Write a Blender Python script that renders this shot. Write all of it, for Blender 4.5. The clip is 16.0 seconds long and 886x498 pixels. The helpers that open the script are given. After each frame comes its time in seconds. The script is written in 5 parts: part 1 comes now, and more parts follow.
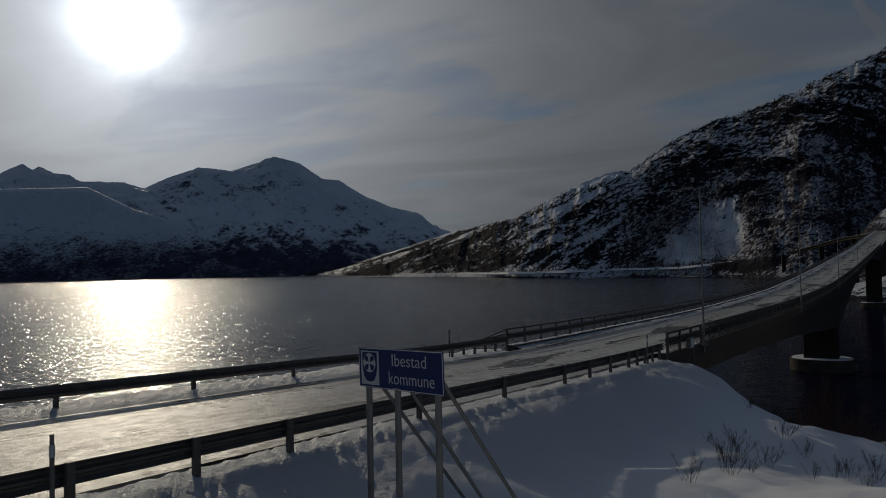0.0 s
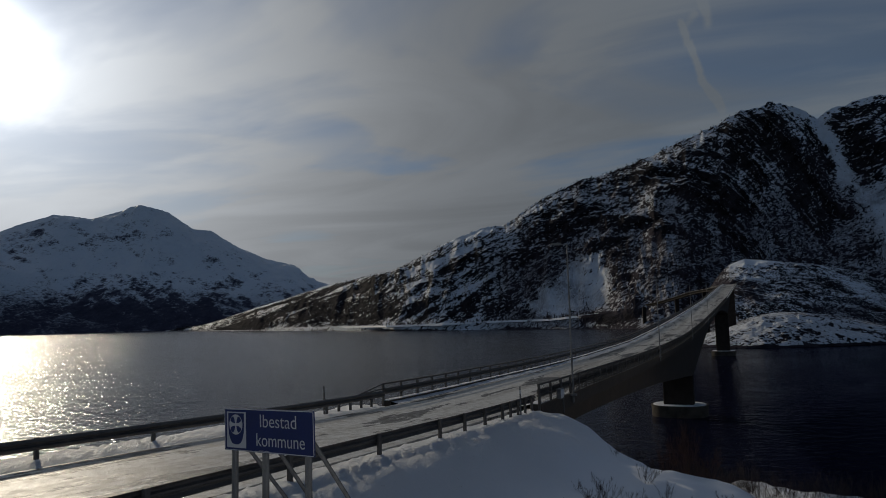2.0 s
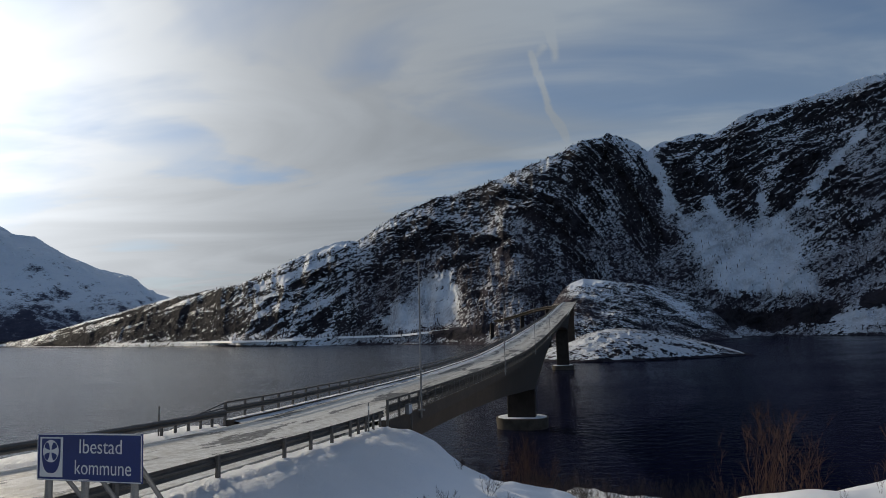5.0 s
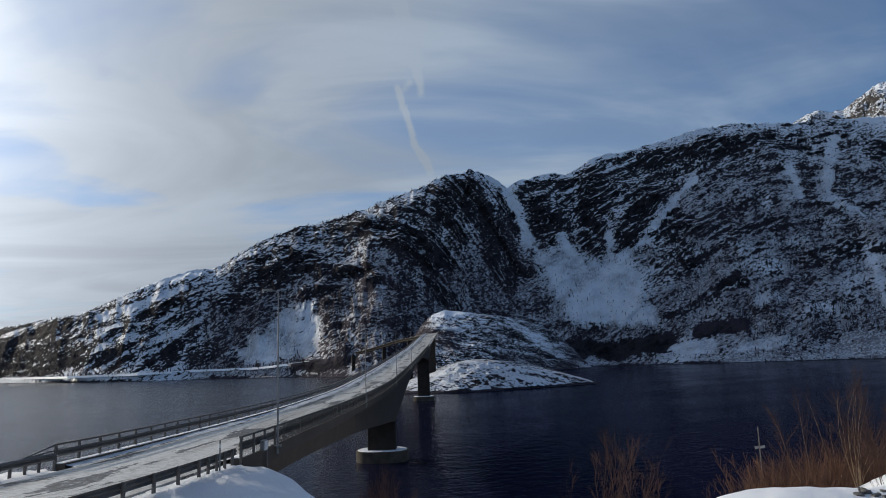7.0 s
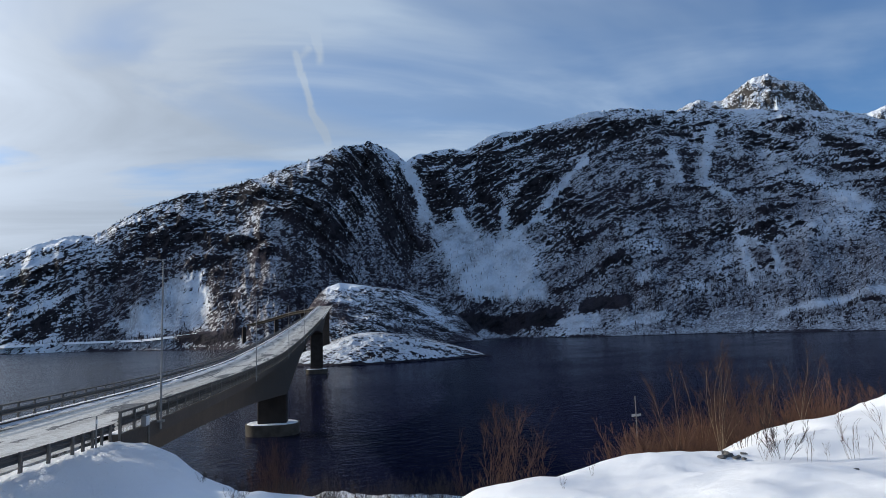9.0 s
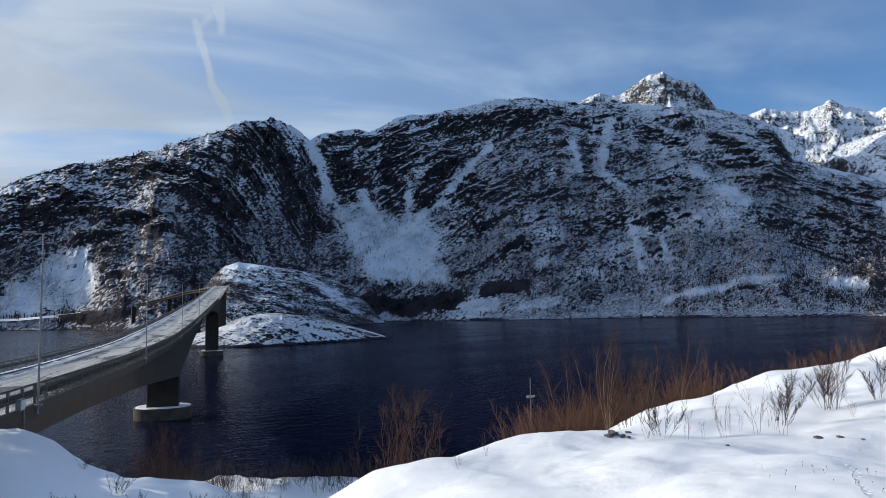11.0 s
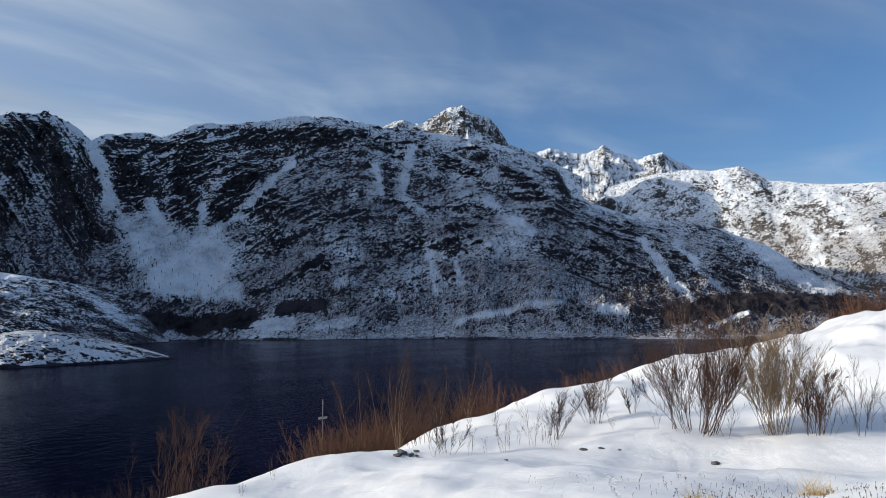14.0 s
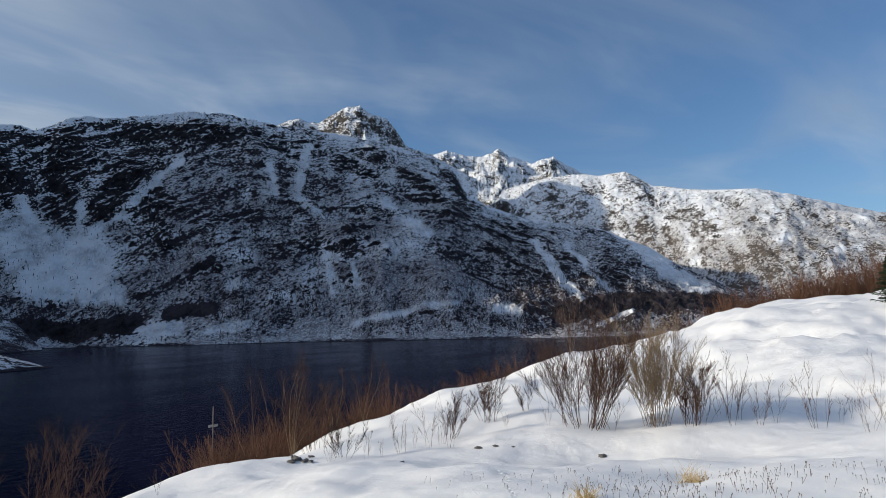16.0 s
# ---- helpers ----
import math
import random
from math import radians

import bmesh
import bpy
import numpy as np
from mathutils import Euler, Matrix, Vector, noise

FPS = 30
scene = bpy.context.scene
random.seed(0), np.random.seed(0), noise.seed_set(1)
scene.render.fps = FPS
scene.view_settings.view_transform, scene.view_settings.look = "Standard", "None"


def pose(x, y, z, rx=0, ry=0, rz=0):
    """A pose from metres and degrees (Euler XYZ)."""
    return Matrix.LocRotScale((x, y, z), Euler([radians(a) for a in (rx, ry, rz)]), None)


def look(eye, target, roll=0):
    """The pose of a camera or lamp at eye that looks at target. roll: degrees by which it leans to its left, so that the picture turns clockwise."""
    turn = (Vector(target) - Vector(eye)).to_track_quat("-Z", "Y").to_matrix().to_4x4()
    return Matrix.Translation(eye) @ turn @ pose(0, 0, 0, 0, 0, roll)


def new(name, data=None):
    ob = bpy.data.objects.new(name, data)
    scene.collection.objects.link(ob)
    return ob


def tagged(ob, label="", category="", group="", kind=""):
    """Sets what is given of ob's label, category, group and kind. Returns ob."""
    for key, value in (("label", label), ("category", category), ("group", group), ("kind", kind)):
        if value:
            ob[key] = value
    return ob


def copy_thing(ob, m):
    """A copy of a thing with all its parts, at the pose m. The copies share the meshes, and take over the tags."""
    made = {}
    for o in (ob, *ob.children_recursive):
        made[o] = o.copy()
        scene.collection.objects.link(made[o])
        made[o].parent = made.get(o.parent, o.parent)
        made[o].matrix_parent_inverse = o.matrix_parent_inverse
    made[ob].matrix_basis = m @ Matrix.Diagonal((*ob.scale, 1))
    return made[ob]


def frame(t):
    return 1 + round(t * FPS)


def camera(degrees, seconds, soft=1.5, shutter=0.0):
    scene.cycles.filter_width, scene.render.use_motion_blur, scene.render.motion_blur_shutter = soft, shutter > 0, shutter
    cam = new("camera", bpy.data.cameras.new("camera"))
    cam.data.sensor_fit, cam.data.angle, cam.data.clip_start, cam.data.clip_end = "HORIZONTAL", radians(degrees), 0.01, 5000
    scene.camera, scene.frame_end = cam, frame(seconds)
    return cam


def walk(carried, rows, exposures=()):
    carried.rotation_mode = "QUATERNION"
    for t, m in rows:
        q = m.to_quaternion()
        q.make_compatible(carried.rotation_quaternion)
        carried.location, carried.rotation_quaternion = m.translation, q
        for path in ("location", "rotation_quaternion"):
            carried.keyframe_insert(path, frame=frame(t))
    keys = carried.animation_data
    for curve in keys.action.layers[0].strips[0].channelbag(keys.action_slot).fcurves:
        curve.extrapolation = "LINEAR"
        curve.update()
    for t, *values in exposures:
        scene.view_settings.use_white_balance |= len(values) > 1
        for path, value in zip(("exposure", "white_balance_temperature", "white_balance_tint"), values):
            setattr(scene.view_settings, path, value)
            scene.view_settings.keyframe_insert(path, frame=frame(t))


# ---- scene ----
# The camera pans by hand on a snowy bank above the road; z = 0 is the sea.
cam = camera(64.89, 16.0, soft=0.5)
EYE = 18.3
ROWS = [
    (0.0, 0.000, 0.000, -0.000, 91.65, 1.09, -0.08),
    (0.5, 0.012, -0.012, 0.007, 92.26, 1.19, -1.29),
    (1.0, 0.029, -0.023, 0.020, 93.37, 1.61, -4.71),
    (1.5, 0.048, -0.030, 0.028, 94.64, 1.13, -7.69),
    (2.0, 0.062, -0.032, 0.035, 95.77, 1.48, -10.07),
    (2.5, 0.079, -0.033, 0.036, 95.93, 1.25, -12.29),
    (3.0, 0.086, -0.036, 0.039, 95.89, 0.91, -14.25),
    (3.5, 0.090, -0.040, 0.039, 96.36, 0.73, -16.47),
    (4.0, 0.101, -0.038, 0.040, 96.53, 0.87, -18.51),
    (6.5, 0.181, 0.035, 0.041, 98.33, 1.72, -29.87),
    (7.0, 0.192, 0.055, 0.035, 98.97, 1.82, -33.36),
    (7.5, 0.210, 0.076, 0.024, 98.36, 2.27, -35.43),
    (8.0, 0.237, 0.098, 0.023, 97.82, 2.22, -37.63),
    (8.5, 0.260, 0.118, 0.023, 97.42, 1.95, -40.11),
    (9.0, 0.270, 0.132, 0.026, 96.53, 1.59, -41.95),
    (11.5, 0.307, 0.123, 0.032, 95.29, 0.66, -52.68),
    (12.0, 0.313, 0.117, 0.031, 96.01, 0.46, -55.67),
    (12.5, 0.320, 0.114, 0.037, 96.17, 0.47, -58.19),
    (13.0, 0.327, 0.108, 0.047, 96.42, 0.72, -60.80),
    (13.5, 0.330, 0.104, 0.046, 96.34, 0.54, -63.54),
    (14.0, 0.332, 0.104, 0.034, 96.42, 0.18, -66.50),
    (14.5, 0.337, 0.111, 0.026, 96.18, 0.71, -68.90),
    (15.0, 0.347, 0.115, 0.028, 97.16, 0.82, -71.49),
    (15.5, 0.359, 0.110, 0.032, 96.93, 0.73, -73.54),
    (16.0, 0.375, 0.098, 0.040, 96.44, 1.10, -74.88),
]
EXPOSURES = [(0.0, -2.25, 6000, 10), (1.0, -2.2, 6000, 10), (2.0, -1.68, 6050, 10), (3.0, -1.06, 6150, 10), (4.2, -0.62, 6200, 10), (6.5, -0.24, 5750, 10), (7.5, -0.09, 5680, 10), (9.0, 0.19, 5550, 10), (12.5, 0.29, 5650, 10), (16.0, 0.03, 5950, 10)]
walk(cam, [(t, pose(x, y, EYE + z, rx, ry, rz)) for t, x, y, z, rx, ry, rz in ROWS], EXPOSURES)

# ---- light ----
SUN_BEARING, SUN_HEIGHT = -24.5, 19.0
sb, sh = radians(SUN_BEARING), radians(SUN_HEIGHT)
SUN_WAY = Vector((math.sin(sb) * math.cos(sh), math.cos(sb) * math.cos(sh), math.sin(sh)))


def bearing(b):
    return Vector((math.sin(radians(b)), math.cos(radians(b)), 0.0))


class Nodes:
    """Short hand for building node trees."""

    def __init__(self, tree):
        self.t = tree
        tree.nodes.clear()

    def __call__(self, kind, ins=(), operation="", clamp=False, data_type="", interpolation=""):
        n = self.t.nodes.new(kind)
        if operation:
            n.operation = operation
        if clamp:
            n.use_clamp = True
        if data_type:
            n.data_type = data_type
        if interpolation:
            n.interpolation_type = interpolation
        for k, v in dict(ins).items():
            s = n.inputs[k]
            if isinstance(v, bpy.types.NodeSocket):
                self.t.links.new(v, s)
            elif isinstance(v, bpy.types.Node):
                self.t.links.new(v.outputs[0], s)
            else:
                s.default_value = v
        return n

    def math(self, op, a, b=0.0, c=0.0, clamp=False):
        return self("ShaderNodeMath", {0: a, 1: b, 2: c}, operation=op, clamp=clamp).outputs[0]

    def vmath(self, op, a, b=(0, 0, 0)):
        n = self("ShaderNodeVectorMath", {0: a, 1: b}, operation=op)
        return n.outputs[1] if op in ("DOT_PRODUCT", "LENGTH", "DISTANCE") else n.outputs[0]

    def span(self, v, a, b, c=0.0, d=1.0, smooth=True):
        return self("ShaderNodeMapRange", {0: v, 1: a, 2: b, 3: c, 4: d}, interpolation="SMOOTHSTEP" if smooth else "LINEAR").outputs[0]

    def noise(self, vec, scale, detail=4.0, rough=0.55, lac=2.0, distort=0.0):
        return self("ShaderNodeTexNoise", {"Vector": vec, "Scale": scale, "Detail": detail, "Roughness": rough, "Lacunarity": lac, "Distortion": distort}).outputs[0]

    def mix(self, f, a, b):
        n = self("ShaderNodeMix", data_type="RGBA")
        for i, v in ((0, f), (6, a), (7, b)):
            if isinstance(v, bpy.types.NodeSocket):
                self.t.links.new(v, n.inputs[i])
            else:
                n.inputs[i].default_value = v if i == 0 else (*v[:3], 1.0)
        return n.outputs[2]

    def scaled(self, vec, s, rot=(0, 0, 0)):
        return self("ShaderNodeMapping", {0: vec, 2: rot, 3: s}).outputs[0]


world = bpy.data.worlds.new("winter_sky")
scene.world = world
world.use_nodes = True
N = Nodes(world.node_tree)
SKY_STRENGTH = 0.10
way = N("ShaderNodeTexCoord").outputs[0]
sky = N("ShaderNodeTexSky")
sky.sky_type, sky.sun_disc, sky.sun_elevation, sky.sun_rotation = "NISHITA", False, sh, sb
sky.altitude, sky.air_density, sky.dust_density, sky.ozone_density = 20.0, 1.0, 0.2, 4.0
blue = N.vmath("MULTIPLY", sky.outputs[0], (SKY_STRENGTH, SKY_STRENGTH, SKY_STRENGTH))
near_sun = N.vmath("DOT_PRODUCT", way, tuple(SUN_WAY))
pos = N("ShaderNodeSeparateXYZ", {0: way})
# thin cirrus: noise on a plane high above, drawn out in one direction
up = N.math("ADD", N.math("MAXIMUM", pos.outputs[2], 0.0), 0.10)
px, py = N.math("DIVIDE", pos.outputs[0], up), N.math("DIVIDE", pos.outputs[1], up)
plane = N("ShaderNodeCombineXYZ", {0: px, 1: py, 2: 0.0}).outputs[0]
AL, AC = radians(125), radians(35)
along = N.vmath("DOT_PRODUCT", plane, (math.sin(AL), math.cos(AL), 0.0))
cross = N.vmath("DOT_PRODUCT", plane, (math.sin(AC), math.cos(AC), 0.0))
drawn = N("ShaderNodeCombineXYZ", {0: N.math("MULTIPLY", along, 0.42), 1: N.math("MULTIPLY", cross, 0.75), 2: 0.0}).outputs[0]
combed = N("ShaderNodeCombineXYZ", {0: N.math("MULTIPLY", along, 0.75), 1: N.math("MULTIPLY", cross, 1.25), 2: 3.0}).outputs[0]
veil = N.noise(drawn, 1.1, 5.0, 0.5, 2.0, 0.9)
wisp = N.noise(combed, 0.9, 5.0, 0.52, 2.0, 1.3)
cloud = N.math("ADD", N.math("MULTIPLY", N.span(veil, 0.36, 0.66), 0.75), N.math("MULTIPLY", N.span(wisp, 0.42, 0.72), 0.45), clamp=True)
toward = N.span(near_sun, -0.15, 0.9)
cover = N.math("ADD", N.math("MULTIPLY", toward, N.math("ADD", N.math("MULTIPLY", cloud, 0.74), 0.20)), N.math("MULTIPLY", cloud, 0.60), clamp=True)
low = N.span(pos.outputs[2], 0.36, 0.0)
cover = N.math("ADD", cover, N.math("MULTIPLY", low, N.math("MULTIPLY", toward, 0.6)), clamp=True)
facing = N.math("MAXIMUM", near_sun, 0.0)
glow = N.math("ADD", N.math("MULTIPLY", N.math("POWER", facing, 800.0), 6.0),
              N.math("ADD", N.math("MULTIPLY", N.math("POWER", facing, 110.0), 0.95), N.math("MULTIPLY", N.math("POWER", facing, 14.0), 0.92)))
bright = N.math("MULTIPLY", N.math("ADD", glow, 0.47), N.span(wisp, 0.3, 0.75, 0.86, 1.1))
tone = N.mix(N.span(near_sun, 0.45, 0.97), (0.84, 0.95, 1.05), (0.97, 0.98, 0.97))
white = N.vmath("MULTIPLY", tone, N("ShaderNodeCombineXYZ", {0: bright, 1: bright, 2: bright}).outputs[0])


def sky_way(b, e):
    return Vector((math.sin(radians(b)) * math.cos(radians(e)), math.cos(radians(b)) * math.cos(radians(e)), math.sin(radians(e))))


# an old contrail over the sound, in two strands torn by the wind
torn = N.vmath("ADD", way, N.vmath("MULTIPLY", N.vmath("SUBTRACT", N("ShaderNodeTexNoise", {"Vector": way, "Scale": 14.0, "Detail": 4.0}).outputs[1], (0.5, 0.5, 0.5)), (0.024, 0.024, 0.024)))


def strand(b0, e0, b1, e1, wide, strength):
    """A soft band of sky between two directions."""
    p0, p1 = sky_way(b0, e0), sky_way(b1, e1)
    n = p0.cross(p1).normalized()
    mid, half = (p0 + p1).normalized(), (p0 - p1).length / 2
    off = N.math("ABSOLUTE", N.vmath("DOT_PRODUCT", torn, tuple(n)))
    far = N.vmath("DISTANCE", torn, tuple(mid))
    return N.math("MULTIPLY", N.math("MULTIPLY", N.span(off, wide, 0.0), N.span(far, half * 1.15, half * 0.7)), strength)


trail = strand(32.9, 15.0, 31.4, 18.2, 0.0085, 0.50)
for piece in ((31.6, 17.8, 30.5, 20.6, 0.0082, 0.52), (30.5, 20.0, 30.1, 22.4, 0.0075, 0.40), (30.2, 21.6, 31.4, 22.8, 0.0085, 0.18), (32.2, 21.2, 31.7, 24.2, 0.0085, 0.30), (31.8, 23.6, 30.9, 27.2, 0.0110, 0.26), (31.3, 26.4, 29.6, 31.5, 0.0130, 0.20)):
    trail = N.math("MAXIMUM", trail, strand(*piece))
cover = N.math("ADD", cover, N.math("MULTIPLY", trail, 1.35), clamp=True)
veiled = N.mix(cover, blue, white)
glare = N.math("MULTIPLY", glow, 0.85)
lit = N.vmath("ADD", veiled, N.vmath("MULTIPLY", (0.99, 0.99, 0.97), N("ShaderNodeCombineXYZ", {0: glare, 1: glare, 2: glare}).outputs[0]))
background = N("ShaderNodeBackground", {0: lit, 1: 1.0})
N("ShaderNodeOutputWorld", {0: background})

sun = new("sun", bpy.data.lights.new("sun", "SUN"))
sun.data.energy, sun.data.angle, sun.data.color = 4.1, radians(0.9), (1.0, 0.83, 0.58)
sun.matrix_world = look(SUN_WAY * 100, (0, 0, 0))


# ---- materials ----
def material(name):
    m = bpy.data.materials.new(name)
    m.use_nodes = True
    n = Nodes(m.node_tree)
    co = n("ShaderNodeNewGeometry")
    return m, n, co.outputs[0], co


def finish(n, colour, rough, bump=None, strength=0.3, distance=0.02, metal=0.0, **more):
    ins = {"Base Color": colour if isinstance(colour, bpy.types.NodeSocket) else (*colour, 1.0), "Roughness": rough, "Metallic": metal}
    ins.update(more)
    if bump is not None:
        ins["Normal"] = n("ShaderNodeBump", {"Height": bump, "Strength": strength, "Distance": distance}).outputs[0]
    bsdf = n("ShaderNodeBsdfPrincipled", ins)
    n("ShaderNodeOutputMaterial", {0: bsdf})
    return bsdf


def plain(name, colour, rough=0.6, metal=0.0, vary=0.25, size=3.0, bump=0.1):
    """A material with a coarse stain and a fine grain."""
    m, n, co, _ = material(name)
    a = n.noise(co, size, 5.0)
    b = n.noise(co, size * 14, 3.0)
    k = n.math("ADD", n.math("MULTIPLY", a, 0.65), n.math("MULTIPLY", b, 0.35))
    dark = tuple(c * (1 - vary) for c in colour)
    bright = tuple(min(1.0, c * (1 + vary)) for c in colour)
    finish(n, n.mix(n.span(k, 0.3, 0.7), dark, bright), n.span(a, 0.2, 0.8, rough * 0.85, min(1.0, rough * 1.15)), b, bump, 0.01, metal, **{"Specular IOR Level": 0.12 if rough >= 0.8 else 0.5})
    return m


def mountain_material(name, grain=0.16, rock_a=(0.010, 0.010, 0.013), rock_b=(0.045, 0.042, 0.048), fine_amount=0.9, soft=0.06, brush=(0.062, 0.052, 0.066), haze=0.86, warp=0.42, flat=1.9):
    """Snow where the ground holds it (attribute cover), else bare rock; leafless woods (attribute wood) stand over both."""
    m, n, co, geo = material(name)
    held = n("ShaderNodeAttribute")
    held.attribute_name = "cover"
    woods = n("ShaderNodeAttribute")
    woods.attribute_name = "wood"
    # the rock lies in layers that dip to the left
    lat = n.vmath("DOT_PRODUCT", co, (math.cos(radians(48)), -math.sin(radians(48)), 0.0))
    xyz = n("ShaderNodeSeparateXYZ", {0: co})
    dipped = n("ShaderNodeCombineXYZ", {0: xyz.outputs[0], 1: xyz.outputs[1], 2: n.math("MULTIPLY", n.math("SUBTRACT", xyz.outputs[2], n.math("MULTIPLY", lat, warp)), flat)}).outputs[0]
    mid = n.noise(dipped, grain * 0.28, 4.0, 0.6, 2.1, 0.5)
    fine = n.noise(dipped, grain * 0.95, 2.5, 0.6, 2.0, 0.7)
    tiny = n.noise(n.scaled(co, (1.0, 1.0, 0.40)), grain * 1.9, 2.0, 0.6)
    grains = n.math("ADD", n.math("MULTIPLY", n.math("SUBTRACT", fine, 0.5), fine_amount * 2.6), n.math("MULTIPLY", n.math("SUBTRACT", tiny, 0.5), fine_amount * 1.3))
    k = n.math("ADD", held.outputs[2], n.math("ADD", grains, n.math("MULTIPLY", n.math("SUBTRACT", mid, 0.5), 0.6)))
    cover = n.span(k, 0.5 - soft, 0.5 + soft)
    rock = n.mix(n.span(mid, 0.3, 0.7), rock_a, rock_b)
    colour = n.mix(cover, rock, n.mix(mid, (0.72, 0.78, 0.88), (0.84, 0.87, 0.93)))
    # bare crowns, dense in groves, let the ground show between the stems
    stems = n.math("MULTIPLY", woods.outputs[2], n.span(n.math("ADD", tiny, n.math("MULTIPLY", n.math("SUBTRACT", mid, 0.5), 0.5)), 0.36, 0.60, 0.38, 1.0))
    colour = n.mix(n.math("MULTIPLY", stems, haze), colour, n.mix(fine, tuple(c * 0.6 for c in brush), tuple(c * 1.4 for c in brush)))
    finish(n, colour, n.span(cover, 0, 1, 0.9, 0.6), n.math("ADD", mid, n.math("MULTIPLY", fine, 0.5)), 1.0, 0.9 / grain, **{"Specular IOR Level": n.span(cover, 0, 1, 0.04, 0.3)})
    return m


def snow_material(name):
    m, n, co, _ = material(name)
    drift = n.noise(co, 0.45, 4.0)
    clod = n.noise(co, 3.0, 5.0, 0.65)
    crust = n.noise(co, 13.0, 5.0, 0.72)
    grain = n.noise(co, 70.0, 3.0, 0.7)
    # clods and grit thrown up by the plough lie near the road
    across = n.math("ABSOLUTE", n.math("ADD", n.vmath("DOT_PRODUCT", co, (math.cos(radians(34.2)), -math.sin(radians(34.2)), 0.0)), 13.7))
    rough = n.span(across, 8.5, 4.6, 0.06, 1.0)
    dirt = n.math("MULTIPLY", n.span(n.noise(co, 4.5, 6.0, 0.8), 0.60, 0.74), n.span(rough, 0.3, 1.0, 0.15, 0.55))
    colour = n.mix(dirt, n.mix(drift, (0.80, 0.83, 0.88), (0.90, 0.90, 0.92)), (0.36, 0.31, 0.27))
    h = n.math("ADD", n.math("MULTIPLY", drift, 0.6), n.math("MULTIPLY", rough, n.math("ADD", n.math("MULTIPLY", clod, 0.55), n.math("MULTIPLY", crust, 0.5))))
    h = n.math("ADD", h, n.math("MULTIPLY", grain, 0.025))
    finish(n, colour, 0.55, h, 0.85, 0.32)
    return m


def water_material():
    m, n, co, _ = material("sea_water")
    swell = n.noise(n.scaled(co, (0.07, 0.20, 1), (0, 0, radians(20))), 1.0, 2.0)
    chop = n.noise(n.scaled(co, (0.30, 0.55, 1), (0, 0, radians(-15))), 1.0, 3.0, 0.55, 2.0, 0.6)
    ripple = n.noise(n.scaled(co, (1.1, 1.9, 1), (0, 0, radians(10))), 1.0, 2.0, 0.5, 2.0, 0.4)
    gust = n.noise(n.scaled(co, (0.010, 0.03, 1), (0, 0, radians(25))), 1.0, 4.0)
    h = n.math("ADD", n.math("MULTIPLY", swell, 0.5), n.math("ADD", n.math("MULTIPLY", chop, 0.95), n.math("MULTIPLY", ripple, 0.20)))
    # open water to windward of the bridge is rougher than the sheltered bay
    across = n.vmath("DOT_PRODUCT", co, (math.cos(radians(34.2)), -math.sin(radians(34.2)), 0.0))
    open_ = n.span(across, 20.0, -160.0)
    h = n.math("MULTIPLY", h, n.math("MULTIPLY", n.span(gust, 0.3, 0.65, 0.7, 1.0), n.span(open_, 0.0, 1.0, 0.25, 1.35)))
    rough = n.math("ADD", n.span(open_, 0.0, 1.0, 0.10, 0.14), n.span(gust, 0.35, 0.7, 0.0, 0.05))
    finish(n, (0.0068, 0.008, 0.023), rough, h, 0.85, 0.9, **{"IOR": 1.33, "Specular IOR Level": n.span(across, -200.0, 10.0, 1.2, 0.0015)})
    return m


def road_material():
    m, n, co, _ = material("icy_asphalt")
    along = n.scaled(co, (1, 1, 1), (0, 0, radians(34.2)))
    track = n.noise(n.scaled(along, (0.9, 0.04, 1)), 1.0, 3.0, 0.55)
    patch = n.noise(n.scaled(along, (0.6, 0.13, 1)), 1.0, 5.0, 0.6, 2.0, 0.5)
    crust = n.noise(n.scaled(along, (3.2, 2.0, 1)), 1.0, 5.0, 0.7)
    grit = n.noise(co, 26.0, 4.0, 0.7)
    k = n.math("ADD", n.math("MULTIPLY", track, 0.55), n.math("MULTIPLY", crust, 0.45))
    ice = n.mix(n.span(k, 0.40, 0.60), (0.62, 0.61, 0.58), (0.34, 0.315, 0.28))
    ice = n.mix(n.math("MULTIPLY", n.span(grit, 0.45, 0.7), 0.5), ice, (0.20, 0.18, 0.15))
    wet = n.math("ADD", n.math("MULTIPLY", patch, 0.85), n.math("ADD", n.math("MULTIPLY", track, 0.25), n.math("MULTIPLY", crust, 0.12)))
    colour = n.mix(n.span(wet, 0.655, 0.675), ice, (0.026, 0.021, 0.017))
    lumps = n.math("ADD", n.math("MULTIPLY", patch, 0.6), n.math("ADD", n.math("MULTIPLY", crust, 0.8), n.math("MULTIPLY", grit, 0.25)))
    finish(n, colour, n.span(crust, 0.3, 0.7, 0.30, 0.55), lumps, 0.75, 0.07)
    return m


SNOW = snow_material("snow")
WATER = water_material()
ROAD = road_material()
MOUNTAIN = mountain_material("snowy_rock")
# aerial haze is put into this rock and brush as paler, bluer colours
MOUNTAIN_FAR = mountain_material("haze_tinted_far_rock", 0.06, (0.06, 0.06, 0.088), (0.12, 0.12, 0.16), fine_amount=0.36, soft=0.22, brush=(0.06, 0.055, 0.085), haze=0.7)
# brighter, warmer copy of the snowy rock, with sunlight put into its colours
MOUNTAIN_LIT = mountain_material("sunlit_snowy_rock", 0.13, (0.03, 0.029, 0.030), (0.10, 0.092, 0.086), 0.75, 0.08, (0.13, 0.11, 0.098), 0.78, 0.0, 1.0)
SHORE = mountain_material("shore_rock_and_snow", 0.36, fine_amount=0.8, soft=0.07, warp=-0.1)
